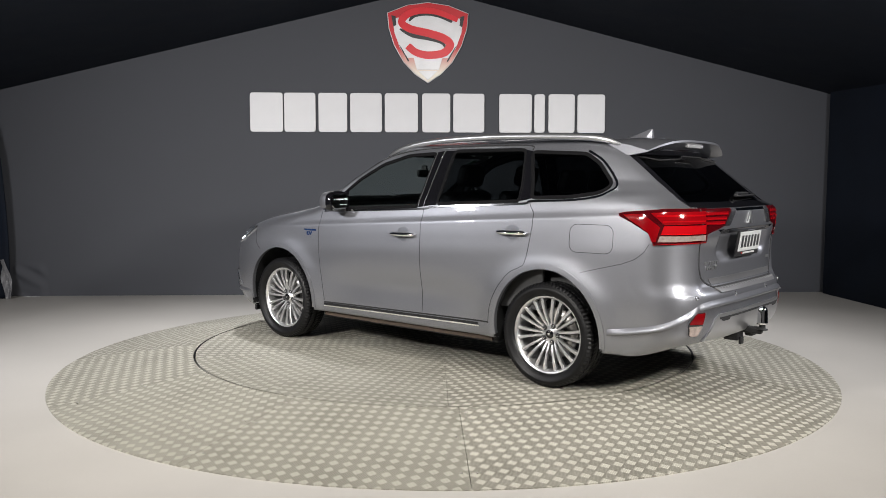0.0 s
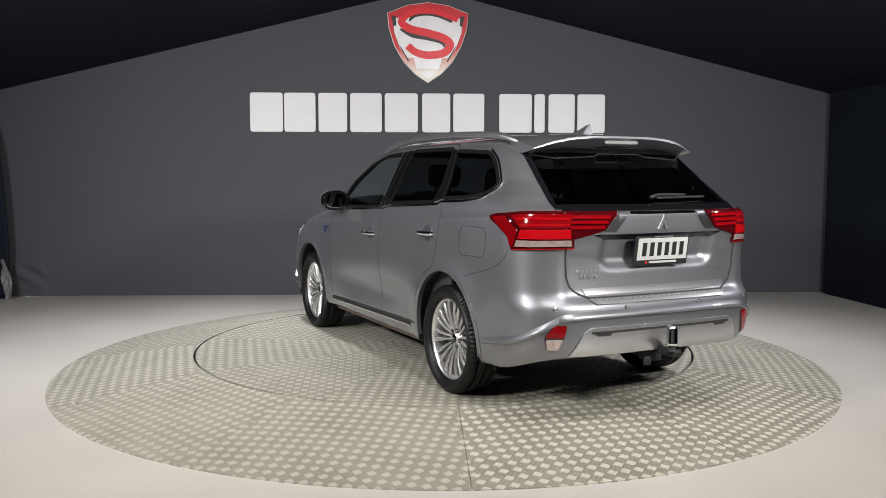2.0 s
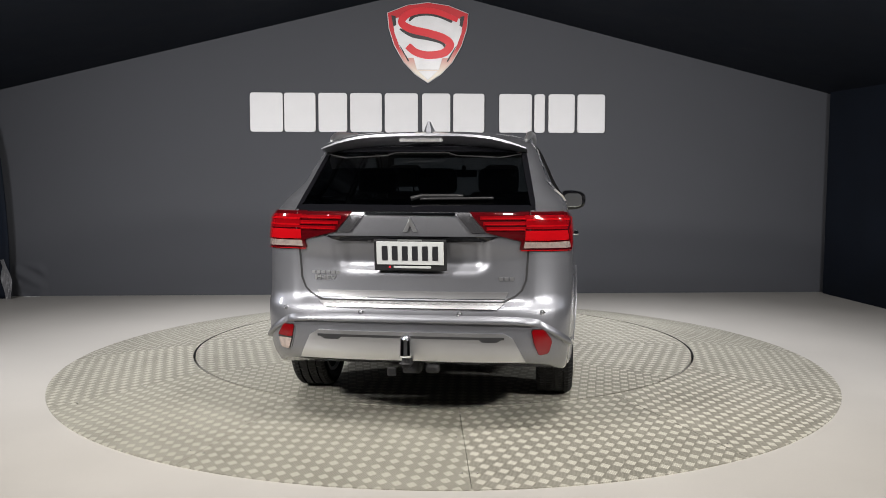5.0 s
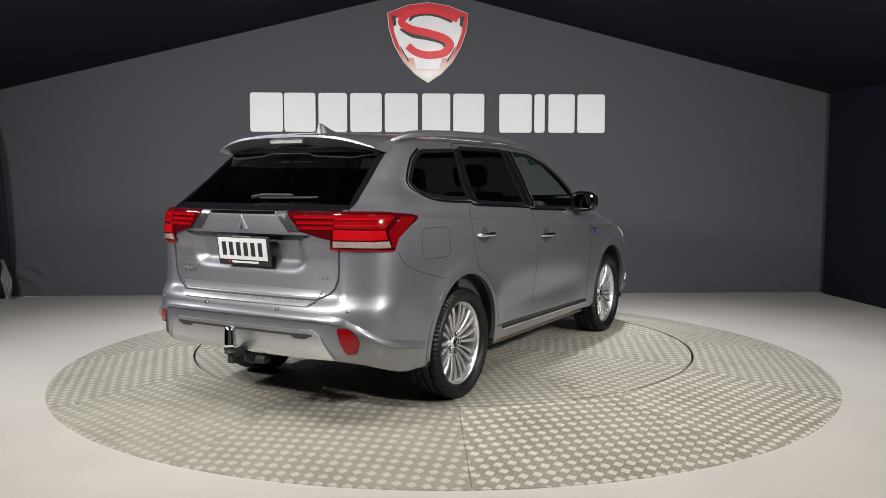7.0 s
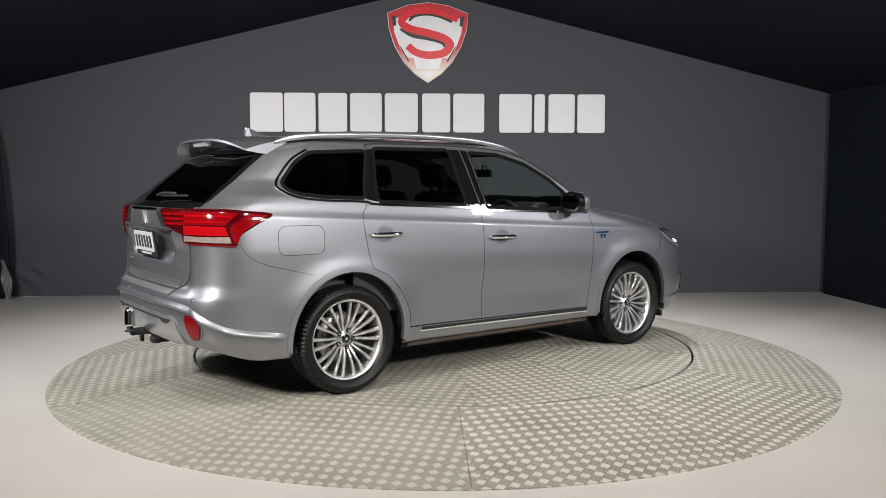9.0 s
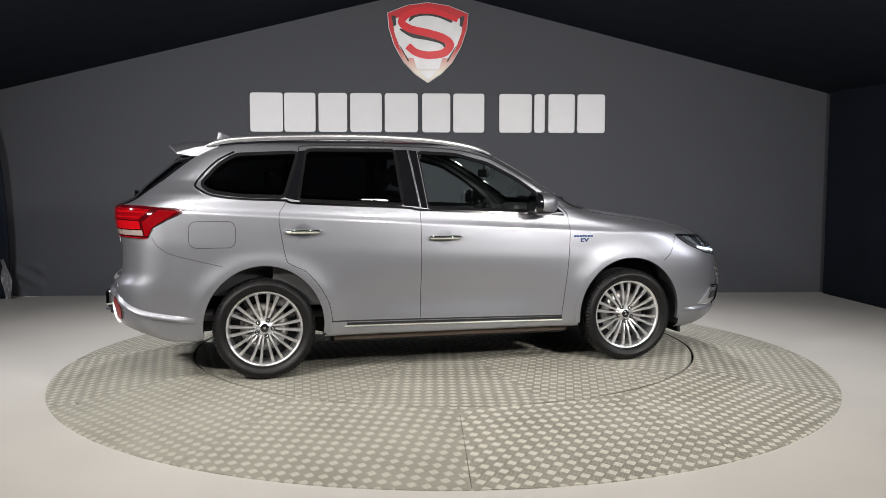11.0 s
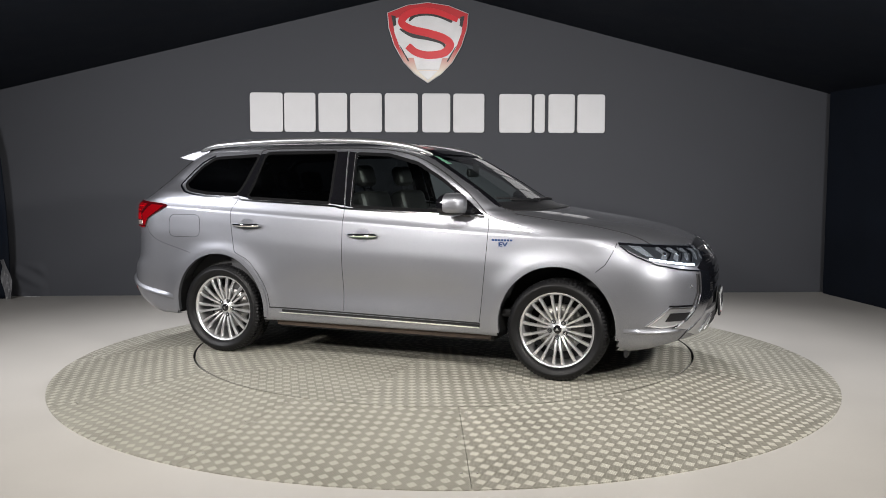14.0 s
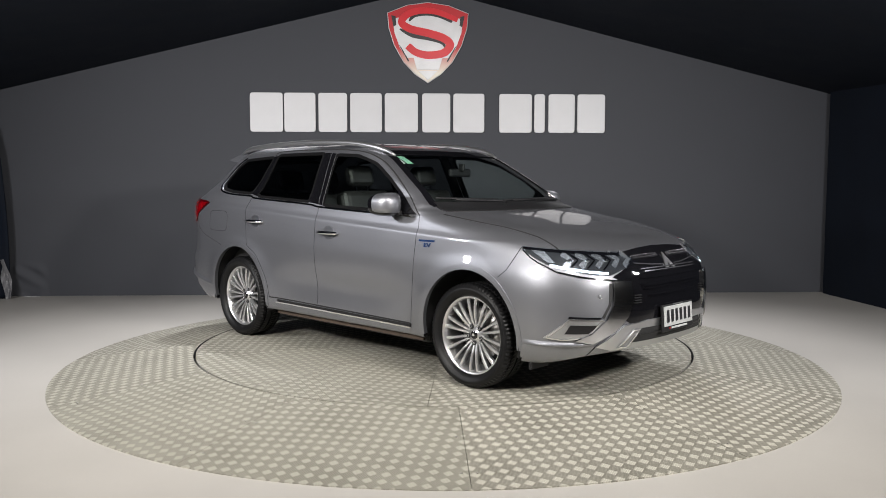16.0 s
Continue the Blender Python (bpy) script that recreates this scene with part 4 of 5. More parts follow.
# ---- wheels ----
def wheel():
    """Wheel of a car at the origin, its outer face towards +y."""
    w = part("wheel", lathe([(0.236, -0.10), (0.250, -0.10), (0.252, 0.055), (0.262, 0.068), (0.262, 0.078), (0.250, 0.080), (0.240, 0.066), (0.232, 0.03), (0.228, -0.08)], 72, "Y", True), ALLOY, car, "silver alloy wheel rim")
    prof = [(0.252, -0.095), (0.275, -0.108), (0.305, -0.112), (0.328, -0.106), (0.338, -0.094)]
    for c in (-0.055, 0.0, 0.055):
        prof += [(0.3435, c - 0.030), (0.3435, c - 0.006), (0.334, c - 0.005), (0.334, c + 0.005), (0.3435, c + 0.006)]
    prof += [(0.3435, 0.085), (0.338, 0.094), (0.328, 0.106), (0.318, 0.110), (0.314, 0.113), (0.296, 0.113), (0.292, 0.110), (0.275, 0.106), (0.262, 0.092), (0.256, 0.080)]
    tyre = lathe(prof, 156, "Y")
    for v in tyre.verts:
        r = math.hypot(v.co.x, v.co.z)
        a = int(round(math.atan2(v.co.z, v.co.x) / (2 * math.pi / 156)))
        if r > 0.316 and a % 2 == 0 and abs(v.co.y) > 0.028:
            k = (r - 0.0060) / r
            v.co.x, v.co.z = v.co.x * k, v.co.z * k
    for f in tyre.faces:
        f.smooth = math.hypot(f.calc_center_median().x, f.calc_center_median().z) < 0.325
    part("tyre", tyre, RUBBER, w, "black tyre with worn tread")
    part("hub", lathe([(0.0, 0.045), (0.032, 0.045), (0.036, 0.038), (0.070, 0.030), (0.076, 0.012), (0.076, -0.02), (0.0, -0.02)], 40, "Y"), ALLOY, w)
    part("hub_cap", lathe([(0.0, 0.052), (0.024, 0.051), (0.029, 0.046), (0.030, 0.04)], 24, "Y"), PIANO, w, "black hub cap")
    part("cap_emblem", prism([(0.0, 0.013), (0.012, -0.008), (-0.012, -0.008)], 0.003, m=pose(0, 0.052, 0, -90)), CHROME, w)
    part("brake_disc", lathe([(0.06, -0.03), (0.165, -0.03), (0.165, -0.05), (0.06, -0.05)], 40, "Y", True), BRAKE, w)
    # near-black disc that closes the wheel behind the spokes
    part("back_disc", lathe([(0.0, -0.075), (0.23, -0.085)], 40, "Y"), DARK, w)
    # a spoke rises from the hub to the rim and swells a little outwards
    bm = bmesh.new()
    rings = []
    for r, wid, y1, dep in ((0.055, 0.0080, 0.034, 0.030), (0.12, 0.0090, 0.054, 0.030), (0.18, 0.0108, 0.064, 0.030), (0.243, 0.0130, 0.064, 0.034)):
        rings.append([bm.verts.new(p) for p in ((-wid, y1 - 0.008, r), (-wid * 0.62, y1, r), (wid * 0.62, y1, r), (wid, y1 - 0.008, r), (wid * 0.8, y1 - dep, r), (-wid * 0.8, y1 - dep, r))])
    for a, b in zip(rings, rings[1:]):
        for k in range(6):
            bm.faces.new((a[k], a[(k + 1) % 6], b[(k + 1) % 6], b[k]))
    bm.faces.new(rings[0]), bm.faces.new(rings[-1])
    bmesh.ops.recalc_face_normals(bm, faces=bm.faces[:])
    first = part("spoke", bm, ALLOY, w)
    for i in range(1, 20):
        a = 18 * i + (-2.6 if i % 2 else 0)
        part("spoke", first.data, None, w, m=pose(0, 0, 0, 0, a, 0))
    pocket = lathe([(0.0, 0.041), (0.0155, 0.041), (0.0165, 0.034), (0.0165, 0.02)], 16, "Y")
    nut = part("wheel_nut", lathe([(0.0, 0.050), (0.008, 0.049), (0.0095, 0.045), (0.0095, 0.030)], 6, "Y"), CHROME, w, m=pose(0, 0, 0) @ Matrix.Translation((0, 0, -0.057)))
    hollow = part("nut_pocket", pocket, DARK, w, m=Matrix.Translation((0, 0, -0.057)))
    for i in range(1, 5):
        a = radians(72 * i)
        part("nut_pocket", hollow.data, None, w, m=Matrix.Translation((0.057 * math.sin(a), 0, -0.057 * math.cos(a))))
        part("wheel_nut", nut.data, None, w, m=Matrix.Translation((0.057 * math.sin(a), 0, -0.057 * math.cos(a))))
    return w


front_left = wheel()
front_left.matrix_basis = pose(HUB_X, 0.770, HUB_Z)
for x, y, a in ((-HUB_X, 0.770, 0), (HUB_X, -0.770, 180), (-HUB_X, -0.770, 180)):
    w = copy_thing(front_left, pose(x, y, HUB_Z, 0, 40 + 20 * x, a))

# underside
part("underbody", box((1.75, 1.52, 0.10), (0, 0, 0.265), 0.02), DARK, car, "dark underside")
part("underbody", box((3.6, 1.00, 0.10), (0.05, 0, 0.34), 0.03), DARK, car, "dark underside")
both("sill_flange", box((1.72, 0.02, 0.035), (0.0, 0.80, 0.258)), RUST, TWO, "brown weathered sill flange")
both("sill_strip", strip([(-0.78, 0.362), (0.80, 0.346)], 0.016, "y", 1, 0.008, 0.012), BLACK_TRIM, TWO)
both("sill_strip", strip([(-0.80, 0.347), (0.80, 0.331)], 0.009, "y", 1, 0.010, 0.012), CHROME, TWO, "bright sill strip")

BRUSHED = surface("brushed_steel", (0.30, 0.30, 0.31), 0.38, 0.9, vary=0.05, bump=0.02)
# ---- rear end ----
LAMP = [(-2.33, 0.634, 1.176), (-2.33, 0.634, 0.985), (-2.19, 0.80, 0.979), (-2.06, 0.84, 0.972), (-2.03, 0.84, 1.035), (-1.93, 0.85, 1.095), (-1.85, 0.85, 1.132), (-1.845, 0.85, 1.146), (-1.90, 0.845, 1.158), (-2.13, 0.82, 1.175)]
LAMP_SWOOP = [(-1.875, 0.85, 1.140), (-1.94, 0.85, 1.100), (-2.032, 0.845, 1.040), (-2.056, 0.84, 0.984), (-2.080, 0.84, 0.985), (-2.108, 0.835, 1.072), (-2.005, 0.845, 1.146)]
LAMP_FIELD = [(-2.325, 0.655, 1.164), (-2.325, 0.655, 1.092), (-2.19, 0.80, 1.088), (-2.135, 0.83, 1.086), (-2.055, 0.84, 1.150), (-2.13, 0.82, 1.158)]
LAMP_BLOCK = [(-2.325, 0.652, 1.084), (-2.325, 0.652, 1.034), (-2.19, 0.80, 1.030), (-2.115, 0.835, 1.030), (-2.132, 0.83, 1.080), (-2.19, 0.80, 1.081)]
LAMP_CLEAR = [(-2.325, 0.650, 1.026), (-2.325, 0.650, 0.995), (-2.19, 0.80, 0.989), (-2.095, 0.84, 0.986), (-2.110, 0.84, 1.022), (-2.19, 0.80, 1.022)]


def tail_lights():
    a, b = both("tail_light", patch(135, LAMP, 0.010, 0.02), DEEP_RED, TWO, "deep red tail light lens")
    both("red_lens", patch(135, LAMP_SWOOP, 0.0125, 0.004, 0.02), RED_LENS, (a, b))
    both("red_lens", patch(135, LAMP_FIELD, 0.0125, 0.004, 0.02), RED_LENS, (a, b))
    both("red_lens", patch(135, LAMP_BLOCK, 0.0125, 0.004, 0.02), BRIGHT_RED, (a, b))
    for z, x1 in ((1.140, -2.085), (1.108, -2.125)):
        both("light_bar", band(135, [(-2.325, 0.66, z), (-2.19, 0.80, z - 0.002), (x1, 0.83, z - 0.004)], 0.008, 0.0155, 0.004), BRIGHT_RED, (a, b))
    both("lens_edge", band(135, [(-2.33, 0.640, 0.982), (-2.19, 0.80, 0.976), (-2.062, 0.84, 0.969)], 0.004, 0.0125, 0.004), BRIGHT_RED, (a, b))
    both("reversing_lens", patch(135, LAMP_CLEAR, 0.013, 0.006, 0.02), CLEAR_LENS, (a, b), "clear ribbed reversing lens")
    c, d = both("tailgate_light", drape([(-0.624, 1.172), (-0.318, 1.174), (-0.405, 1.074), (-0.618, 1.022)], 180, 1, 0.010, 0.02), DEEP_RED, TWO, "deep red tailgate light lens")
    both("lamp_gap", band(180, [(-2.33, 0.629, 1.170), (-2.33, 0.629, 1.02)], 0.005, 0.0108, 0.002), DARK, (a, b))
    # seen from behind, left is the negative direction across
    for z in (1.150, 1.122, 1.094):
        both("light_bar", strip([(-0.605, z), (-0.37 - (1.15 - z) * 0.6, z)], 0.019, 180, 1, 0.0135, 0.004), RED_LENS, (c, d))
        both("light_bar", strip([(-0.600, z - 0.003), (-0.38 - (1.15 - z) * 0.6, z - 0.003)], 0.005, 180, 1, 0.0155, 0.004), BRIGHT_RED, (c, d))


tail_lights()
both("tailgate_wing", drape([(-0.312, 1.172), (-0.245, 1.170), (-0.325, 1.072), (-0.398, 1.073)], 180, 1, 0.008, 0.012), DARK_CHROME, TWO, "dark chrome tailgate wing")
part("tailgate_trim", strip([(-0.63, 1.184), (0.63, 1.184)], 0.010, 180, 1, 0.006), PIANO, car)
part("tailgate_trim", strip([(-0.24, 1.168), (0.24, 1.168)], 0.010, 180, 1, 0.007), CHROME, car)
part("tailgate_hood", drape([(-0.47, 1.052), (0.47, 1.052), (0.39, 1.022), (0.20, 1.018), (-0.20, 1.018), (-0.39, 1.022)], 180, 1, 0.004), PIANO, car, "gloss black handle shade on the tailgate")
part("tailgate_foot", drape([(-0.52, 0.755), (0.52, 0.755), (0.50, 0.718), (-0.50, 0.718)], 180, 1, 0.006, 0.01, 0.02), BRUSHED, car, "brushed lower tailgate plate")
sp = part("step_plate", drape([(-0.50, 0.694), (0.50, 0.694), (0.46, 0.668), (-0.46, 0.668)], 180, 1, 0.012, 0.02), BRUSHED, car, "brushed metal loading step")
for k in range(-11, 12):
    part("rib", strip([(k * 0.04, 0.688), (k * 0.04 + 0.018, 0.688)], 0.004, 180, 1, 0.0145, 0.004), SATIN, sp)
df = part("rear_diffuser", drape([(-0.61, 0.392), (-0.545, 0.52), (-0.50, 0.545), (0.50, 0.545), (0.545, 0.52), (0.61, 0.392)], 180, 1, 0.012, 0.025), SATIN, car, "satin silver rear bumper insert")
part("slot", strip([(-0.50, 0.520), (0.50, 0.520)], 0.012, 180, 1, 0.0145, 0.004), DARK, df)
for s_ in (-1, 1):
    pts = [(s_ * 0.50, 0.522), (s_ * 0.36, 0.522), (s_ * 0.385, 0.500), (s_ * 0.46, 0.500)]
    part("slot", drape(pts, 180, 1, 0.0146, 0.004), DARK, df)
REFL = [(-2.29, 0.636, 0.566), (-2.29, 0.706, 0.566), (-2.29, 0.757, 0.501), (-2.29, 0.739, 0.432), (-2.29, 0.684, 0.425), (-2.29, 0.654, 0.487)]


def grown(pts, k):
    c = sum((Vector(p) for p in pts), Vector()) / len(pts)
    return [tuple(c + (Vector(p) - c) * k) for p in pts]


def rounder(pts, times=2):
    """Outline with its corners cut round."""
    pts = [Vector(p) for p in pts]
    for _ in range(times):
        pts = [q for a, b in zip(pts, pts[1:] + pts[:1]) for q in (a.lerp(b, 0.25), a.lerp(b, 0.75))]
    return [tuple(p) for p in pts]


def chamfered(pts, k=0.14):
    """Outline with short cuts at its corners."""
    pts = [Vector(p) for p in pts]
    return [tuple(q) for a, b in zip(pts, pts[1:] + pts[:1]) for q in (a.lerp(b, k), a.lerp(b, 1 - k))]


a, b = both("fog_light", patch(168, rounder(grown(REFL, 1.22), 1), 0.004, 0.02), PAINT, TWO, "grey bezel of the rear fog light")
both("lens_gap", patch(168, chamfered(grown(REFL, 1.04)), 0.0065, 0.004, 0.02), DARK, (a, b))
right_lens = patch(168, chamfered(grown(REFL, 0.98)), 0.010, 0.006, 0.02)
part("lens", flip(right_lens), RED_LENS, a, "red rear fog lens")
right_lens.free()
upper, lower = REFL[:3] + [(-2.29, 0.652, 0.496)], [(-2.29, 0.652, 0.491), (-2.29, 0.752, 0.491)] + REFL[3:5]
part("lens", patch(168, chamfered(grown(upper, 0.97), 0.08), 0.010, 0.006, 0.02), RED_LENS, b, "red rear fog lens")
part("lens", patch(168, chamfered(grown(lower, 0.95), 0.08), 0.010, 0.006, 0.02), CLEAR_LENS, b, "clear reversing lens")


def sensor(azimuth, p):
    hit, nor = onto(azimuth, *seen_from(azimuth, [p])[0], 1)
    for mirror in (1, -1):
        m = Matrix.Translation((hit.x, hit.y * mirror, hit.z)) @ Vector((nor.x, nor.y * mirror, nor.z)).to_track_quat("Z", "Y").to_matrix().to_4x4()
        s = part("parking_sensor", lathe([(0.0, 0.003), (0.009, 0.003), (0.010, 0.0)], 18, "Z"), PAINT, car, "round parking sensor", m)
        part("ring", lathe([(0.010, -0.002), (0.0105, 0.0045), (0.013, 0.0045), (0.014, -0.002)], 18, "Z", True), CHROME, s)


sensor(180, (-2.35, 0.265, 0.646))
sensor(160, (-2.31, 0.71, 0.655))
sensor(25, (2.22, 0.67, 0.66))


def number_plate(m, w=0.36, h=0.125):
    """Plate in a black holder; dark bars stand for what is written on it."""
    holder = part("number_plate", box((w + 0.03, 0.016, h + 0.045), (0, 0, -0.008), 0.006), BLACK_TRIM, car, "white number plate in a black holder", m)
    part("face", box((w, 0.006, h), (0, -0.010, 0.004), 0.002), PLATE_WHITE, holder)
    for i in range(6):
        part("bar", box((0.030, 0.003, 0.078), (-0.135 + 0.054 * i, -0.0142, 0.004), 0.001), BLACK_SIGN, holder)
    part("bar", box((0.20, 0.003, 0.012), (0.01, -0.0095, -0.072), 0.001), PLATE_WHITE, holder)
    part("bar", box((0.012, 0.003, 0.012), (-0.11, -0.0095, -0.072), 0.001), RED_SIGN, holder)
    part("bar", box((0.13, 0.003, 0.006), (0.0, -0.0095, 0.0745), 0.001), SATIN, holder)


number_plate(pose(-2.318, 0.0, 0.960, 8, 0, -90))
number_plate(pose(2.338, 0.0, 0.497, -4, 0, 90))


def emblem(azimuth, p, size):
    """Plain bright three-cornered badge."""
    hit, nor = onto(azimuth, *seen_from(azimuth, [p])[0], 1)
    m = Matrix.Translation(hit + nor * 0.002) @ nor.to_track_quat("Z", "Y").to_matrix().to_4x4()
    tri = [(0.0, 0.55), (0.16, 0.2), (0.5, -0.45), (0.2, -0.45), (0.0, 0.0), (-0.2, -0.45), (-0.5, -0.45), (-0.16, 0.2)]
    part("badge", prism([(x * size, y * size) for x, y in tri], 0.008, 0.001), SATIN, car, "bright chrome badge", m)


emblem(180, (-2.34, 0.0, 1.112), 0.078)
emblem(0, (2.30, 0.0, 0.835), 0.115)
def lettering(text, height, azimuth, p, material, label, wide=1.0):
    """Raised letters fixed to the skin, upright, centred on a point."""
    cu = bpy.data.curves.new("letters", "FONT")
    cu.body, cu.size, cu.extrude, cu.align_x, cu.align_y, cu.offset = text, height * 1.4, 0.002, "CENTER", "CENTER", 0.0012
    ob = bpy.data.objects.new("letters", cu)
    me = bpy.data.meshes.new_from_object(ob)
    bpy.data.objects.remove(ob)
    me.transform(Matrix.Diagonal((wide, 1, 1, 1)))
    hit, nor = onto(azimuth, *seen_from(azimuth, [p])[0], 1)
    side = Vector((0, 0, 1)).cross(nor).normalized()
    m = Matrix((side, nor.cross(side), nor)).transposed().to_4x4()
    m.translation = hit + nor * 0.003
    me.materials.clear()
    return part("letters", me, material, car, label, m)


for i in range(6):
    part("badge_bar", strip([(-0.552 + 0.0275 * i, 0.850), (-0.552 + 0.0275 * i + 0.020, 0.850)], 0.016, 180, 1, 0.004), SATIN, car)
lettering("PHEV", 0.024, 180, (-2.3, 0.475, 0.820), SATIN, "bright chrome raised letters", 1.55)
for i in range(3):
    part("badge_bar", strip([(0.470 + 0.028 * i, 0.826), (0.490 + 0.028 * i, 0.826)], 0.018, 180, 1, 0.004), SATIN, car)
for i in range(7):
    both("badge_bar", strip([(0.885 + 0.0214 * i, 0.942), (0.885 + 0.0214 * i + 0.017, 0.942)], 0.013, "y", 1, 0.004), BLUE, TWO)
for side_ in (90, -90):
    lettering("EV", 0.028, side_, (0.965, 0, 0.912), BLUE, "blue raised letters", 1.5)


def spoiler():
    """Roof spoiler that goes on from the roof; its ends droop beside the rear window."""
    verts, faces = [], []
    n = 36
    for i in range(n + 1):
        u = -1 + 2 * i / n
        e = abs(u) ** 4
        y = 0.580 * u
        root, _ = onto("z", -1.60, y * 0.955, 1)
        zr = root.z + 0.004
        xt, zt = -1.978 + 0.030 * u * u + 0.055 * e, 1.610 - 0.012 * u * u - 0.066 * e
        ring_ = [(-1.60, zr)]
        for k in (0.3, 0.6, 0.85):
            ring_.append((-1.60 + (xt + 1.60) * k, zr + (zt - zr) * k + 0.012 * math.sin(math.pi * k)))
        k = 1 - 0.6 * abs(u) ** 8
        ring_ += [(xt, zt + 0.002), (xt - 0.004 * k, zt - 0.012 * k), (xt + 0.034, zt - 0.028 * k), (xt + 0.085, zt - 0.052 * k), (xt + 0.15, zt - 0.066 * k), (-1.62, zr - 0.05 * k)]
        top = max(z for x, z in ring_)
        verts += [(x, y + 0.25 * (top - z) * u * abs(u) ** 9, z) for x, z in ring_]
    m = 10
    for i in range(n):
        for j in range(m):
            k = (j + 1) % m
            faces.append((i * m + j, i * m + k, (i + 1) * m + k, (i + 1) * m + j))
    faces.append(tuple(range(m - 1, -1, -1)))
    faces.append(tuple(range(n * m, n * m + m)))
    bm = bmesh.new()
    bv = [bm.verts.new(v) for v in verts]
    for f in faces:
        bm.faces.new([bv[i] for i in f]).smooth = True
    bmesh.ops.recalc_face_normals(bm, faces=bm.faces[:])
    for ed in bm.edges:
        if len(ed.link_faces) == 2 and ed.calc_face_angle(0) > 0.6:
            ed.smooth = False
    s = part("roof_spoiler", bm, PAINT, car, "grey metallic roof spoiler")
    part("brake_light", box((0.030, 0.25, 0.026), (-1.935, 0, 1.577), 0.007), WHITE_LENS, s, "clear high brake light")


spoiler()
RAIL = [(-1.70, 0.585, 1.590), (-1.60, 0.598, 1.622), (-1.42, 0.606, 1.643), (-0.99, 0.612, 1.661), (-0.57, 0.614, 1.664), (-0.15, 0.610, 1.648), (0.10, 0.602, 1.616), (0.25, 0.592, 1.580), (0.335, 0.580, 1.545)]
for s_ in (1, -1):
    pts = [(x, y * s_, z - 0.012) for x, y, z in flowing(RAIL, 3)]
    part("roof_rail", tube(pts, [0.007, 0.011, 0.014, 0.016] + [0.019] * 16 + [0.017, 0.015, 0.012, 0.009, 0.006], 12, 1.15), SATIN, car, "satin silver roof rail")
fin = bmesh.new()
ring_a = [fin.verts.new(p) for p in ((-1.38, 0.0, 1.640), (-1.46, 0.032, 1.640), (-1.60, 0.038, 1.636), (-1.64, 0.02, 1.634), (-1.64, -0.02, 1.634), (-1.60, -0.038, 1.636), (-1.46, -0.032, 1.640))]
ring_b = [fin.verts.new(p) for p in ((-1.50, 0.0, 1.664), (-1.54, 0.010, 1.672), (-1.61, 0.008, 1.700), (-1.635, 0.004, 1.704), (-1.635, -0.004, 1.704), (-1.61, -0.008, 1.700), (-1.54, -0.010, 1.672))]
for i in range(7):
    fin.faces.new((ring_a[i], ring_a[(i + 1) % 7], ring_b[(i + 1) % 7], ring_b[i]))
fin.faces.new(ring_b)
bmesh.ops.recalc_face_normals(fin, faces=fin.faces[:])
part("roof_aerial", fin, PAINT, car, "grey shark-fin roof aerial")


def wiper(line, azimuth, lift, blade_from, blade_to):
    pts = []
    for p in dense(line, 0.04, False):
        hit, nor = onto(azimuth, p[0], p[1], 1)
        pts.append(hit + nor * lift)
    w = part("wiper", tube(pts, [0.013] + [0.010] * (len(pts) - 2) + [0.006], 8), BLACK_TRIM, car, "window wiper resting on the glass")
    pts = []
    for i in range(12):
        t = i / 11
        a, b = Vector(blade_from), Vector(blade_to)
        q = a + (b - a) * t
        hit, nor = onto(azimuth, q.x, q.y, 1)
        pts.append(hit + nor * 0.010)
    part("blade", tube(pts, 0.008, 6), BLACK_TRIM, w)


wiper([(-0.01, 1.236), (0.05, 1.252), (0.27, 1.252)], 180, 0.018, (0.04, 1.240), (0.43, 1.246))
wiper([(0.60, 1.185), (0.30, 1.195), (0.02, 1.190)], 0, 0.012, (0.50, 1.20), (-0.08, 1.195))
wiper([(-0.08, 1.185), (-0.35, 1.195), (-0.55, 1.200)], 0, 0.012, (-0.15, 1.20), (-0.68, 1.215))


CAST_BLACK = surface("cast_black_steel", (0.010, 0.010, 0.011), 0.55, vary=0.3, scale=30, spec=0.3)


def tow_bar():
    t = part("tow_bar", box((0.26, 0.045, 0.045), (-2.30, 0.008, 0.385), 0.010), CAST_BLACK, car, "black tow bar tongue with a chrome ball cover")
    part("ball_cover", lathe([(0.0, 0.545), (0.015, 0.543), (0.026, 0.532), (0.030, 0.515), (0.032, 0.44), (0.036, 0.428), (0.0, 0.426)], 24, "Z"), CHROME, t, "chrome ball cover", pose(-2.43, 0.008, 0))
    part("ball_foot", lathe([(0.0, 0.428), (0.020, 0.428), (0.020, 0.40), (0.034, 0.396), (0.034, 0.39), (0.0, 0.39)], 20, "Z"), CAST_BLACK, t, "", pose(-2.43, 0.008, 0))
    part("bracket", box((0.10, 0.10, 0.08), (-2.24, 0.0, 0.345), 0.012), CAST_BLACK, t)
    part("socket", box((0.06, 0.075, 0.045), (-2.31, -0.12, 0.345), 0.014), CAST_BLACK, t, "black trailer socket")
    part("socket", box((0.02, 0.05, 0.05), (-2.33, 0.10, 0.325), 0.008), CAST_BLACK, t)


tow_bar()



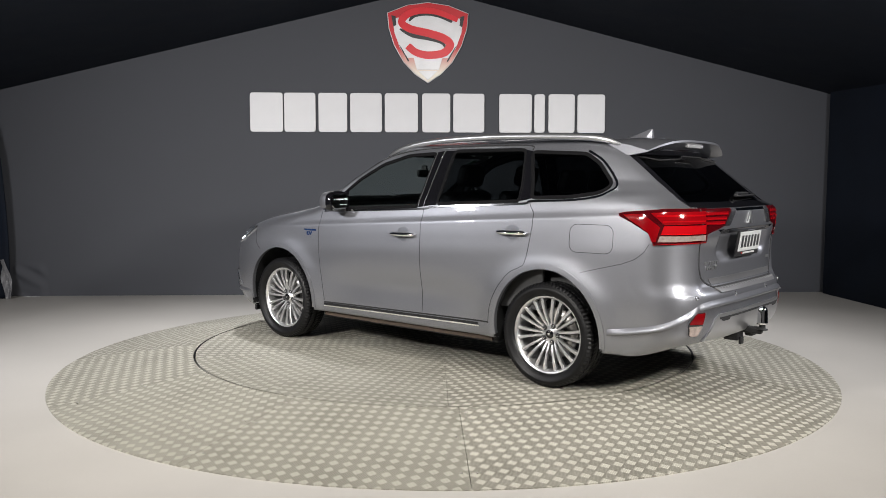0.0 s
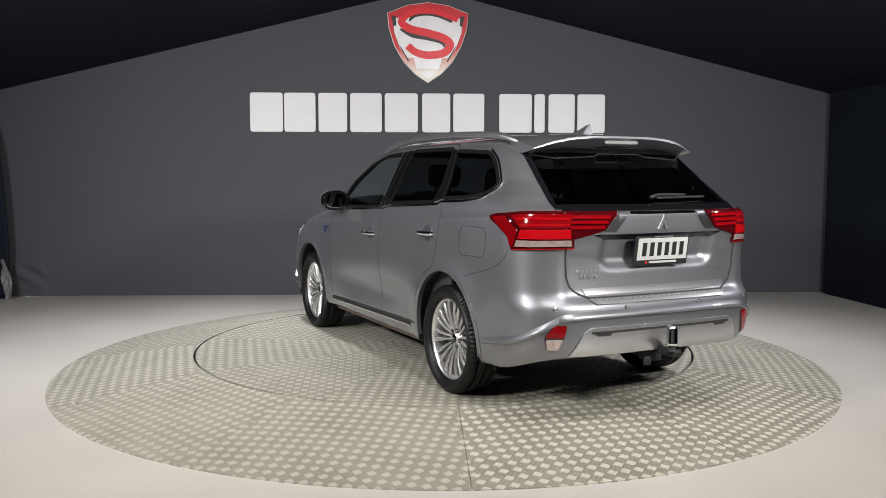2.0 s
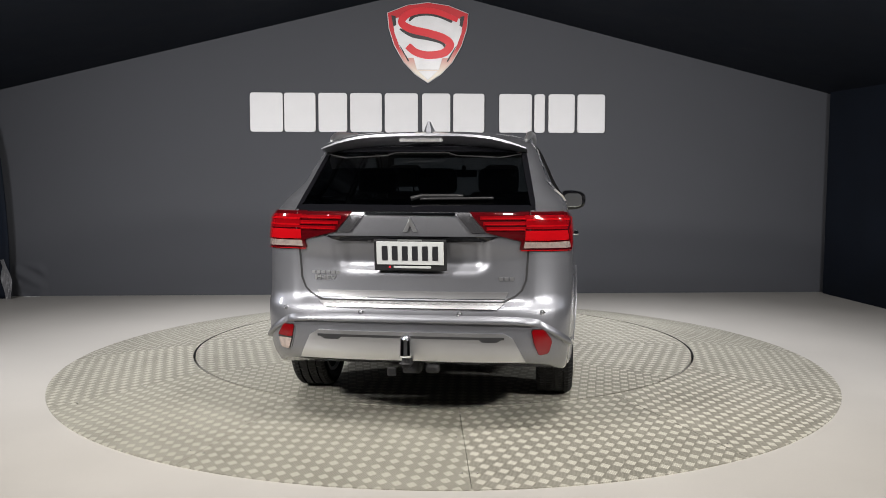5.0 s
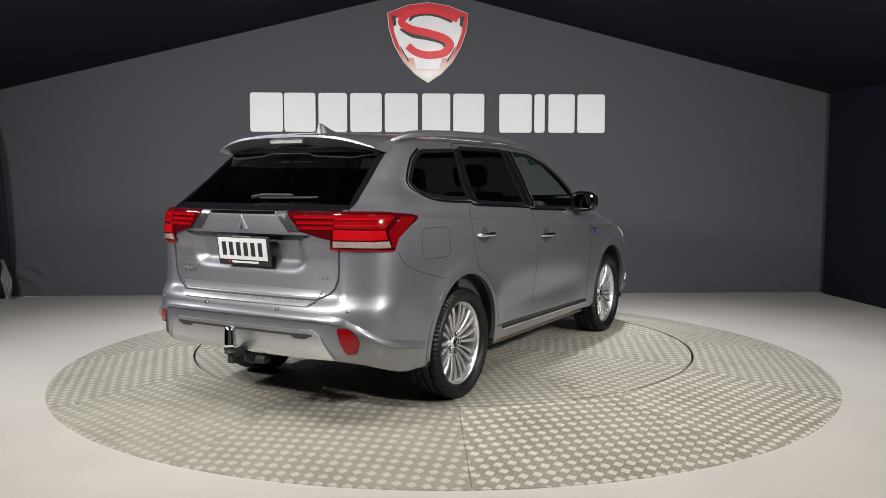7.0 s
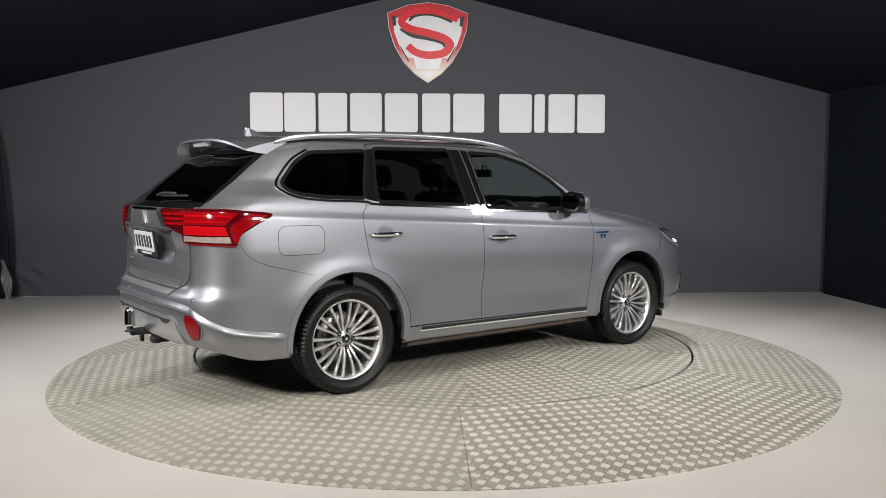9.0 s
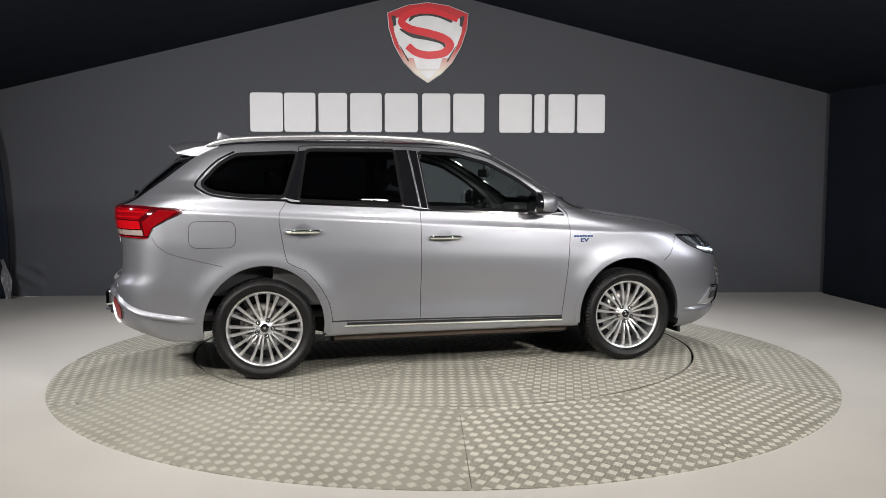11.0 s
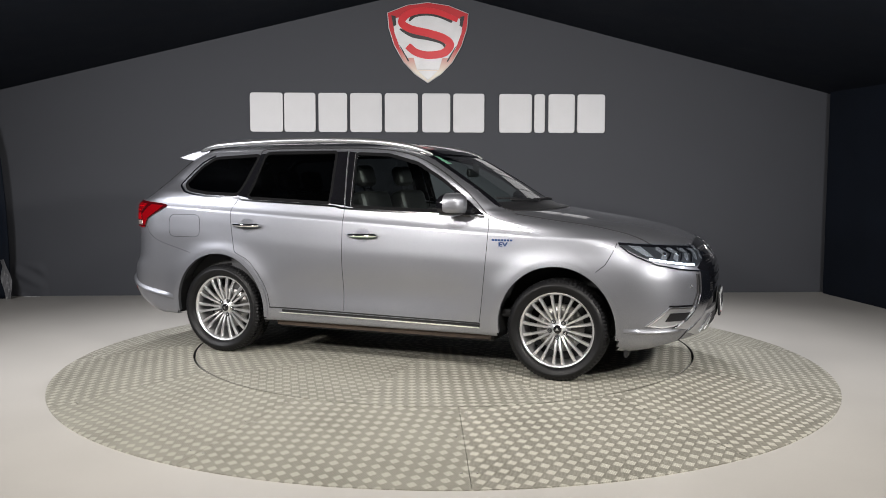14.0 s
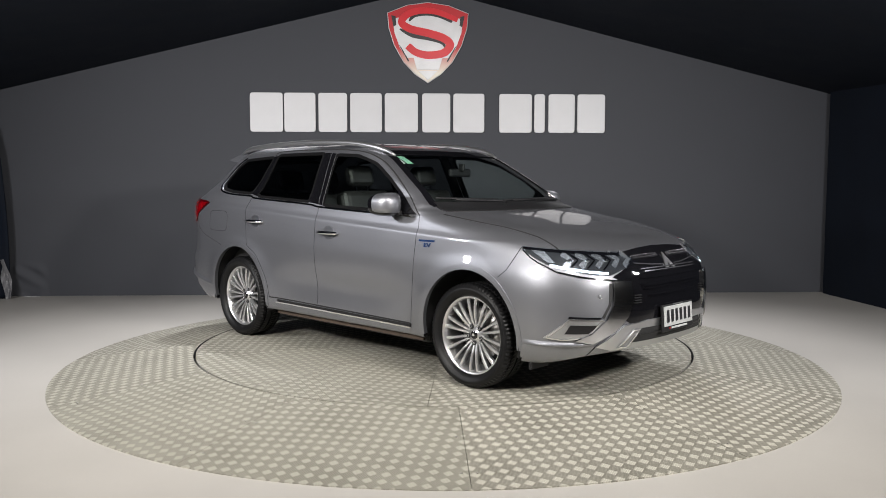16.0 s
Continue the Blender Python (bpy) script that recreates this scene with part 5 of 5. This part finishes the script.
def ridge(azimuth, pts, rise=0.032, out=0.022):
    """A ledge along the bumper: its face slopes up to the skin, its foot turns back under."""
    line = seen_from(azimuth, pts)
    bm = bmesh.new()
    rows_ = []
    pts_ = dense(flowing(line, 4), 0.02, False)
    for i, (a, z) in enumerate(pts_):
        fade = min(1.0, i / 3, (len(pts_) - 1 - i) / 3)
        row = []
        for dz, lift in ((rise, 0.001), (rise * 0.5, 0.001 + out * 0.62 * fade), (0.003, 0.001 + out * fade), (-0.006, 0.001 + out * 0.85 * fade), (-0.014, -0.003)):
            hit, nor = onto(azimuth, a, z + dz, 1)
            row.append(bm.verts.new(hit + nor * lift))
        rows_.append(row)
    for p, q in zip(rows_, rows_[1:]):
        for k in range(4):
            bm.faces.new((p[k], p[k + 1], q[k + 1], q[k])).smooth = True
    bmesh.ops.recalc_face_normals(bm, faces=bm.faces[:])
    return bm


part("bumper_ridge", ridge(180, [(-2.35, -0.69, 0.583), (-2.35, -0.60, 0.598), (-2.35, -0.45, 0.604), (-2.35, 0.0, 0.605), (-2.35, 0.45, 0.604), (-2.35, 0.60, 0.598), (-2.35, 0.69, 0.583)]), PAINT, car)
both("bumper_ridge", ridge(135, [(-2.30, 0.68, 0.585), (-2.24, 0.77, 0.530), (-2.14, 0.84, 0.472), (-1.98, 0.88, 0.432), (-1.80, 0.89, 0.405)]), PAINT, TWO)
both("bumper_ridge", ridge(55, [(1.785, 0.875, 0.362), (1.95, 0.85, 0.364), (2.08, 0.79, 0.368), (2.19, 0.69, 0.372)], 0.022, 0.018), PAINT, TWO)

# ---- front end ----
BLADE = plain("smoked_chrome", (0.50, 0.505, 0.52), 0.15, 1.0)
HEAD = [(1.745, 0.82, 0.938), (1.85, 0.79, 0.932), (1.97, 0.73, 0.925), (2.11, 0.58, 0.913), (2.19, 0.43, 0.902), (2.28, 0.37, 0.842), (2.26, 0.54, 0.800), (2.23, 0.60, 0.780), (2.15, 0.70, 0.790), (2.04, 0.77, 0.815), (1.91, 0.82, 0.845), (1.83, 0.83, 0.880), (1.77, 0.83, 0.910)]


def headlights():
    a, b = both("headlight", patch(40, HEAD, 0.003, 0.012), LAMP_DARK, TWO, "dark headlight with a lit white running light")
    both("running_light", band(40, [(1.935, 0.81, 0.838), (2.04, 0.77, 0.820), (2.15, 0.69, 0.802), (2.225, 0.61, 0.792)], 0.012, 0.007, 0.004), GLOW, (a, b), "glowing white running light")
    both("reflector", patch(40, [(1.80, 0.82, 0.925), (1.88, 0.79, 0.918), (1.96, 0.79, 0.850), (1.92, 0.81, 0.853)], 0.007, 0.005, 0.02), LAMP_REFLECTOR, (a, b))
    for (x0, y0), (x1, y1) in (((1.965, 0.735), (2.045, 0.74)), ((2.04, 0.69), (2.12, 0.68)), ((2.10, 0.61), (2.18, 0.60)), ((2.155, 0.52), (2.225, 0.50)), ((2.20, 0.445), (2.262, 0.43))):
        both("reflector", band(40, [(x0, y0, 0.905), (x1, y1, 0.868), (x1 - 0.02, y1 + 0.04, 0.828)], 0.030, 0.007, 0.004), LAMP_REFLECTOR, (a, b))
    for (x0, y0) in ((2.02, 0.73), (2.09, 0.65), (2.16, 0.56)):
        hit, nor = onto(40, *seen_from(40, [(x0, y0, 0.865)])[0], 1)
        bm = bmesh.new()
        bmesh.ops.create_uvsphere(bm, u_segments=16, v_segments=8, radius=0.016, matrix=Matrix.Translation(hit))
        both("projector", bm, CHROME, (a, b))
    both("brow", band(40, [(1.735, 0.82, 0.934), (1.85, 0.79, 0.925), (1.97, 0.73, 0.916), (2.11, 0.58, 0.904), (2.19, 0.44, 0.894)], 0.014, 0.0075, 0.005), PIANO, (a, b))
    both("divider", band(40, [(2.0, 0.72, 0.91), (2.075, 0.71, 0.868), (2.05, 0.75, 0.83)], 0.008, 0.009, 0.005), PIANO, (a, b))
    both("divider", band(40, [(2.075, 0.65, 0.905), (2.15, 0.64, 0.866), (2.125, 0.69, 0.822)], 0.008, 0.009, 0.005), PIANO, (a, b))
    both("divider", band(40, [(2.13, 0.565, 0.90), (2.205, 0.55, 0.864), (2.185, 0.61, 0.812)], 0.008, 0.009, 0.005), PIANO, (a, b))
    both("cover", patch(40, HEAD, 0.016, 0.003), GLASS_LENS, (a, b), "clear headlight cover")


headlights()
both("headlight_strip", band(40, [(1.735, 0.82, 0.922), (1.80, 0.83, 0.880), (1.86, 0.83, 0.850), (1.99, 0.81, 0.800), (2.12, 0.73, 0.772), (2.26, 0.56, 0.748), (2.31, 0.48, 0.735)], 0.008, 0.007, 0.010), CHROME, TWO, "bright chrome strip under the headlight")
half = [(0.0, 0.928), (0.20, 0.922), (0.43, 0.903), (0.385, 0.842), (0.56, 0.772), (0.50, 0.735), (0.485, 0.62), (0.52, 0.53), (0.46, 0.49), (0.0, 0.49)]
gr = part("grille", drape(half + [(-y, z) for y, z in half[-2:0:-1]], 0, 1, 0.005, 0.015), PIANO, car, "gloss black front grille")
for z, y0, y1 in ((0.880, 0.075, 0.34), (0.868, 0.075, 0.34)):
    for s_ in (-1, 1):
        part("slat", strip([(s_ * y0, z), (s_ * y1, z - 0.004)], 0.006, 0, 1, 0.014, 0.012), DARK_CHROME, gr)
for z, y1, wd in ((0.803, 0.33, 0.006), (0.788, 0.31, 0.006), (0.755, 0.36, 0.012), (0.71, 0.36, 0.010), (0.69, 0.34, 0.008), (0.645, 0.30, 0.010)):
    part("slat", strip([(-y1, z), (y1, z)], wd, 0, 1, 0.016, 0.014), DARK_CHROME if z > 0.78 else PIANO, gr)
for s_ in (-1, 1):
    for z in (0.655, 0.640, 0.625, 0.610):
        part("slat", strip([(s_ * 0.37, z), (s_ * 0.43, z)], 0.006, 0, 1, 0.016, 0.012), BLACK_TRIM, gr)
    for k in range(14):
        part("slat", strip([(s_ * (0.08 + 0.0185 * k), 0.866), (s_ * (0.08 + 0.0185 * k), 0.884)], 0.003, 0, 1, 0.015, 0.012), DARK_CHROME, gr)
part("grille_strip", strip([(-0.37, 0.838), (-0.20, 0.822), (-0.07, 0.815)], 0.006, 0, 1, 0.014, 0.012), DARK_CHROME, gr)
part("grille_strip", strip([(0.37, 0.838), (0.20, 0.822), (0.07, 0.815)], 0.006, 0, 1, 0.014, 0.012), DARK_CHROME, gr)
both("chrome_blade", patch(28, [(2.24, 0.585, 0.748), (2.26, 0.60, 0.61), (2.24, 0.64, 0.52), (2.19, 0.71, 0.44), (2.11, 0.77, 0.398), (2.18, 0.69, 0.382), (2.27, 0.59, 0.45), (2.31, 0.51, 0.53), (2.32, 0.47, 0.62), (2.30, 0.48, 0.735)], 0.022, 0.03), BLADE, TWO, "bright silver blade framing the front")
both("blade_gap", band(35, [(2.235, 0.60, 0.735), (2.245, 0.615, 0.61), (2.225, 0.655, 0.53)], 0.016, 0.004), DARK, TWO)
a, b = both("fog_bezel", patch(45, [(1.93, 0.86, 0.408), (2.08, 0.80, 0.530), (2.22, 0.68, 0.524), (2.235, 0.66, 0.515), (2.16, 0.74, 0.412), (2.04, 0.82, 0.394)], 0.008, 0.02), SATIN, TWO, "silver front fog light bezel")
both("bezel_edge", band(45, [(1.95, 0.855, 0.410), (2.08, 0.80, 0.524), (2.225, 0.675, 0.518), (2.16, 0.74, 0.416), (2.04, 0.82, 0.400)], 0.007, 0.0125, 0.006, True), CHROME, (a, b))
both("opening", patch(45, [(2.055, 0.815, 0.438), (2.085, 0.80, 0.492), (2.205, 0.69, 0.490), (2.165, 0.73, 0.440)], 0.0115, 0.006), PIANO, (a, b))
both("edge_strip", band(45, [(2.07, 0.80, 0.538), (2.22, 0.68, 0.532)], 0.010, 0.012), PIANO, (a, b))
both("lip_gap", band(35, [(2.205, 0.67, 0.37), (2.12, 0.70, 0.285)], 0.007, 0.003), DARK, TWO)
sk = part("skid_plate", drape([(-0.655, 0.358), (-0.50, 0.478), (-0.30, 0.497), (0.30, 0.497), (0.50, 0.478), (0.655, 0.358), (0.56, 0.332), (0.3, 0.330), (-0.3, 0.330), (-0.56, 0.332)], 0, 1, 0.014, 0.025), SATIN, car, "satin silver front skid plate")
part("intake", drape([(-0.43, 0.372), (-0.36, 0.452), (0.36, 0.452), (0.43, 0.372)], 0, 1, 0.0175, 0.006), DARK, sk, "dark lower air intake")
part("intake_slat", strip([(-0.38, 0.412), (0.38, 0.412)], 0.010, 0, 1, 0.022, 0.01), BLACK_TRIM, sk)
for s_ in (-1, 1):
    part("fin", drape([(s_ * 0.53, 0.352), (s_ * 0.465, 0.352), (s_ * 0.385, 0.448), (s_ * 0.43, 0.448)], 0, 1, 0.0215, 0.008, 0.02), BRUSHED, sk)
    part("fin_edge", strip([(s_ * 0.53, 0.352), (s_ * 0.465, 0.352), (s_ * 0.385, 0.448), (s_ * 0.43, 0.448)], 0.008, 0, 1, 0.026, 0.008, True), CHROME, sk)


# ---- sides ----
def mirror_unit(s):
    """Door mirror: painted cap, dark foot, glass to the rear."""
    def shell(cx, cy, cz, ax, ay, az, z0=-1.0):
        bm = bmesh.new()
        bmesh.ops.create_uvsphere(bm, u_segments=28, v_segments=18, radius=1)
        for v in bm.verts:
            x, y, z = v.co
            p = 3.0
            k = (abs(x) ** p + abs(y) ** p + abs(z) ** p) ** (-1 / p)
            x, y, z = x * k, y * k, max(z * k, z0)
            if x < -0.25:
                x = -0.25 + (x + 0.25) * 0.25
            v.co = (cx + ax * x - 0.03 * y * y, s * (cy + ay * y), cz + az * z * (1 - 0.12 * y))
        for f in bm.faces:
            f.smooth = True
        if s < 0:
            bmesh.ops.reverse_faces(bm, faces=bm.faces[:])
        return bm

    h = part("door_mirror", shell(0.60, 0.932, 1.178, 0.112, 0.106, 0.080), PIANO, car, "door mirror with a grey metallic cap")
    cap = shell(0.605, 0.933, 1.182, 0.115, 0.108, 0.080)
    bmesh.ops.bisect_plane(cap, geom=cap.verts[:] + cap.edges[:] + cap.faces[:], plane_co=(0.585, 0, 0), plane_no=(-1, 0, 0), clear_outer=True)
    bmesh.ops.bisect_plane(cap, geom=cap.verts[:] + cap.edges[:] + cap.faces[:], plane_co=(0, 0, 1.125), plane_no=(0, 0, -1), clear_outer=True)
    part("cap", cap, PAINT, h, "grey metallic mirror cap")
    part("glass", prism(rounded(0.118, 0.160, 0.045), 0.022, 0.003), MIRROR, h, "mirror glass", pose(0.556, s * 0.932, 1.180, 0, -86, s * -4))
    part("indicator", box((0.02, 0.08, 0.014), (0.703, s * 0.94, 1.186), 0.005), CLEAR_LENS, h)
    part("foot", tube([(0.66, s * 0.80, 1.120), (0.65, s * 0.86, 1.120), (0.62, s * 0.91, 1.130)], [0.028, 0.024, 0.03], 10, 0.8), BLACK_TRIM, h)


mirror_unit(1)
mirror_unit(-1)


# body grey made darker, standing in for the shade inside the handle cup
CUP_SHADE = surface("cup_shade_paint", (0.15, 0.155, 0.17), 0.34, 0.8, vary=0.05, coat=0.6)


def door_handle(x, z):
    for s in (1, -1):
        hit, nor = onto("y", x, z, s)
        y = abs(hit.y)
        cup = part("handle_cup", strip([(x + 0.062 * math.cos(radians(a)), z + 0.055 * math.sin(radians(a))) for a in range(0, 360, 20)], 0.006, "y", s, 0.003, 0.005, True, 0.02), PAINT, car)
        # flush disc that carries the painted shade
        part("hollow", drape([(x + 0.058 * math.cos(radians(a)), z + 0.051 * math.sin(radians(a))) for a in range(0, 360, 20)], "y", s, 0.0015, 0.003), CUP_SHADE, cup)
        pts = [(x - 0.122, s * (y + 0.006), z), (x - 0.10, s * (y + 0.026), z), (x - 0.03, s * (y + 0.036), z), (x + 0.06, s * (y + 0.036), z), (x + 0.10, s * (y + 0.026), z), (x + 0.122, s * (y + 0.006), z)]
        part("door_handle", tube(pts, [0.009, 0.013, 0.014, 0.014, 0.013, 0.009], 10, 1.1), CHROME, car, "bright chrome door handle")


door_handle(-1.075, 1.004)
door_handle(-0.09, 0.950)

# small black plate under the bumper, ahead of each front wheel
both("under_bumper_plate", box((0.025, 0.18, 0.06), (1.79, 0.72, 0.215), 0.006), BLACK_TRIM, TWO, "small black plate under the bumper")


# ---- cabin ----
def seat(x, y, width, back=0.62, headrests=(0.0,)):
    s = part("seat", box((0.50, width, 0.16), (x, y, 0.62), 0.05, 3), LEATHER, car, "black leather car seat")
    tilt = Matrix.Translation((x - 0.22, y, 0.66)) @ pose(0, 0, 0, 0, -16, 0)
    part("backrest", box((0.15, width, back), (0, 0, back / 2), 0.055, 3, m=tilt), LEATHER, s)
    for o in headrests:
        part("headrest", box((0.10, 0.26, 0.17), (0.0, o, back + 0.13), 0.045, 3, m=tilt), LEATHER, s)
        for d in (-0.06, 0.06):
            part("post", box((0.012, 0.012, 0.10), (0.0, o + d, back + 0.03), m=tilt), CHROME, s)


seat(0.10, 0.37, 0.50)
seat(0.10, -0.37, 0.50)
seat(-0.82, 0.0, 1.22, 0.58, (-0.40, 0.0, 0.40))
part("cabin_floor", box((3.2, 1.45, 0.06), (-0.55, 0, 0.42), 0.02), DASH, car, "dark cabin floor")
both("door_lining", box((2.15, 0.03, 0.62), (-0.20, 0.795, 0.80), 0.01), DASH, TWO, "black door lining")
both("load_lining", box((1.0, 0.05, 0.60), (-1.72, 0.70, 0.86), 0.01), DASH, TWO)
part("load_cover", box((0.85, 1.30, 0.02), (-1.60, 0, 1.08), 0.005), DASH, car, "black load cover")
dash = box((0.55, 1.46, 0.20), (0.80, 0, 1.03), 0.07, 3)
part("dashboard", dash, DASH, car, "black dashboard")
part("instrument_hood", box((0.18, 0.36, 0.09), (0.62, -0.37, 1.13), 0.04, 3), DASH, car)
part("console", box((0.9, 0.22, 0.30), (0.30, 0, 0.66), 0.04), DASH, car)
R_, r_ = 0.185, 0.016
pts = [(0.0, R_ * math.cos(radians(a)), R_ * math.sin(radians(a))) for a in range(0, 361, 12)]
wheel_rim = part("steering_wheel", tube(pts, r_, 8), LEATHER, car, "black leather steering wheel", pose(0.44, -0.37, 1.02, 0, -24, 0))
part("boss", box((0.05, 0.13, 0.11), (0.02, 0, 0), 0.02), DASH, wheel_rim)
for a in (0, 180, 270):
    part("spoke", box((0.018, 0.17, 0.03), (0.01, 0.09, 0), 0.005, m=pose(0, 0, 0, a)), SATIN if a == 270 else DASH, wheel_rim)
part("rear_view_mirror", box((0.035, 0.24, 0.065), (0.45, 0.0, 1.405), 0.018, 3), BLACK_TRIM, car, "black rear view mirror")
part("mirror_stem", box((0.05, 0.03, 0.06), (0.475, 0.0, 1.445), 0.01), BLACK_TRIM, car)
for y in (-0.62, -0.56):
    part("screen_sticker", strip([(y, 1.505), (y + 0.048, 1.505)], 0.055, 0, 1, -0.008, 0.002), WHITE_SIGN if y < -0.6 else STICKER, car, "small sticker inside the windscreen")
part("roof_lining", box((1.7, 1.0, 0.03), (-0.75, 0, 1.585), 0.01), DASH, car)


def motions():
    rows_ = []
    for i in range(17):
        a = heading(i)
        c, s = math.cos(radians(a)), math.sin(radians(a))
        x, y = CAR_OFFSET
        rows_.append((i, pose(c * x - s * y, s * x + c * y, TABLE_Z, 0, 0, a)))
    walk(car, rows_)
    walk(disc, [(i, pose(0, 0, 0, 0, 0, heading(i))) for i in range(17)])


motions()
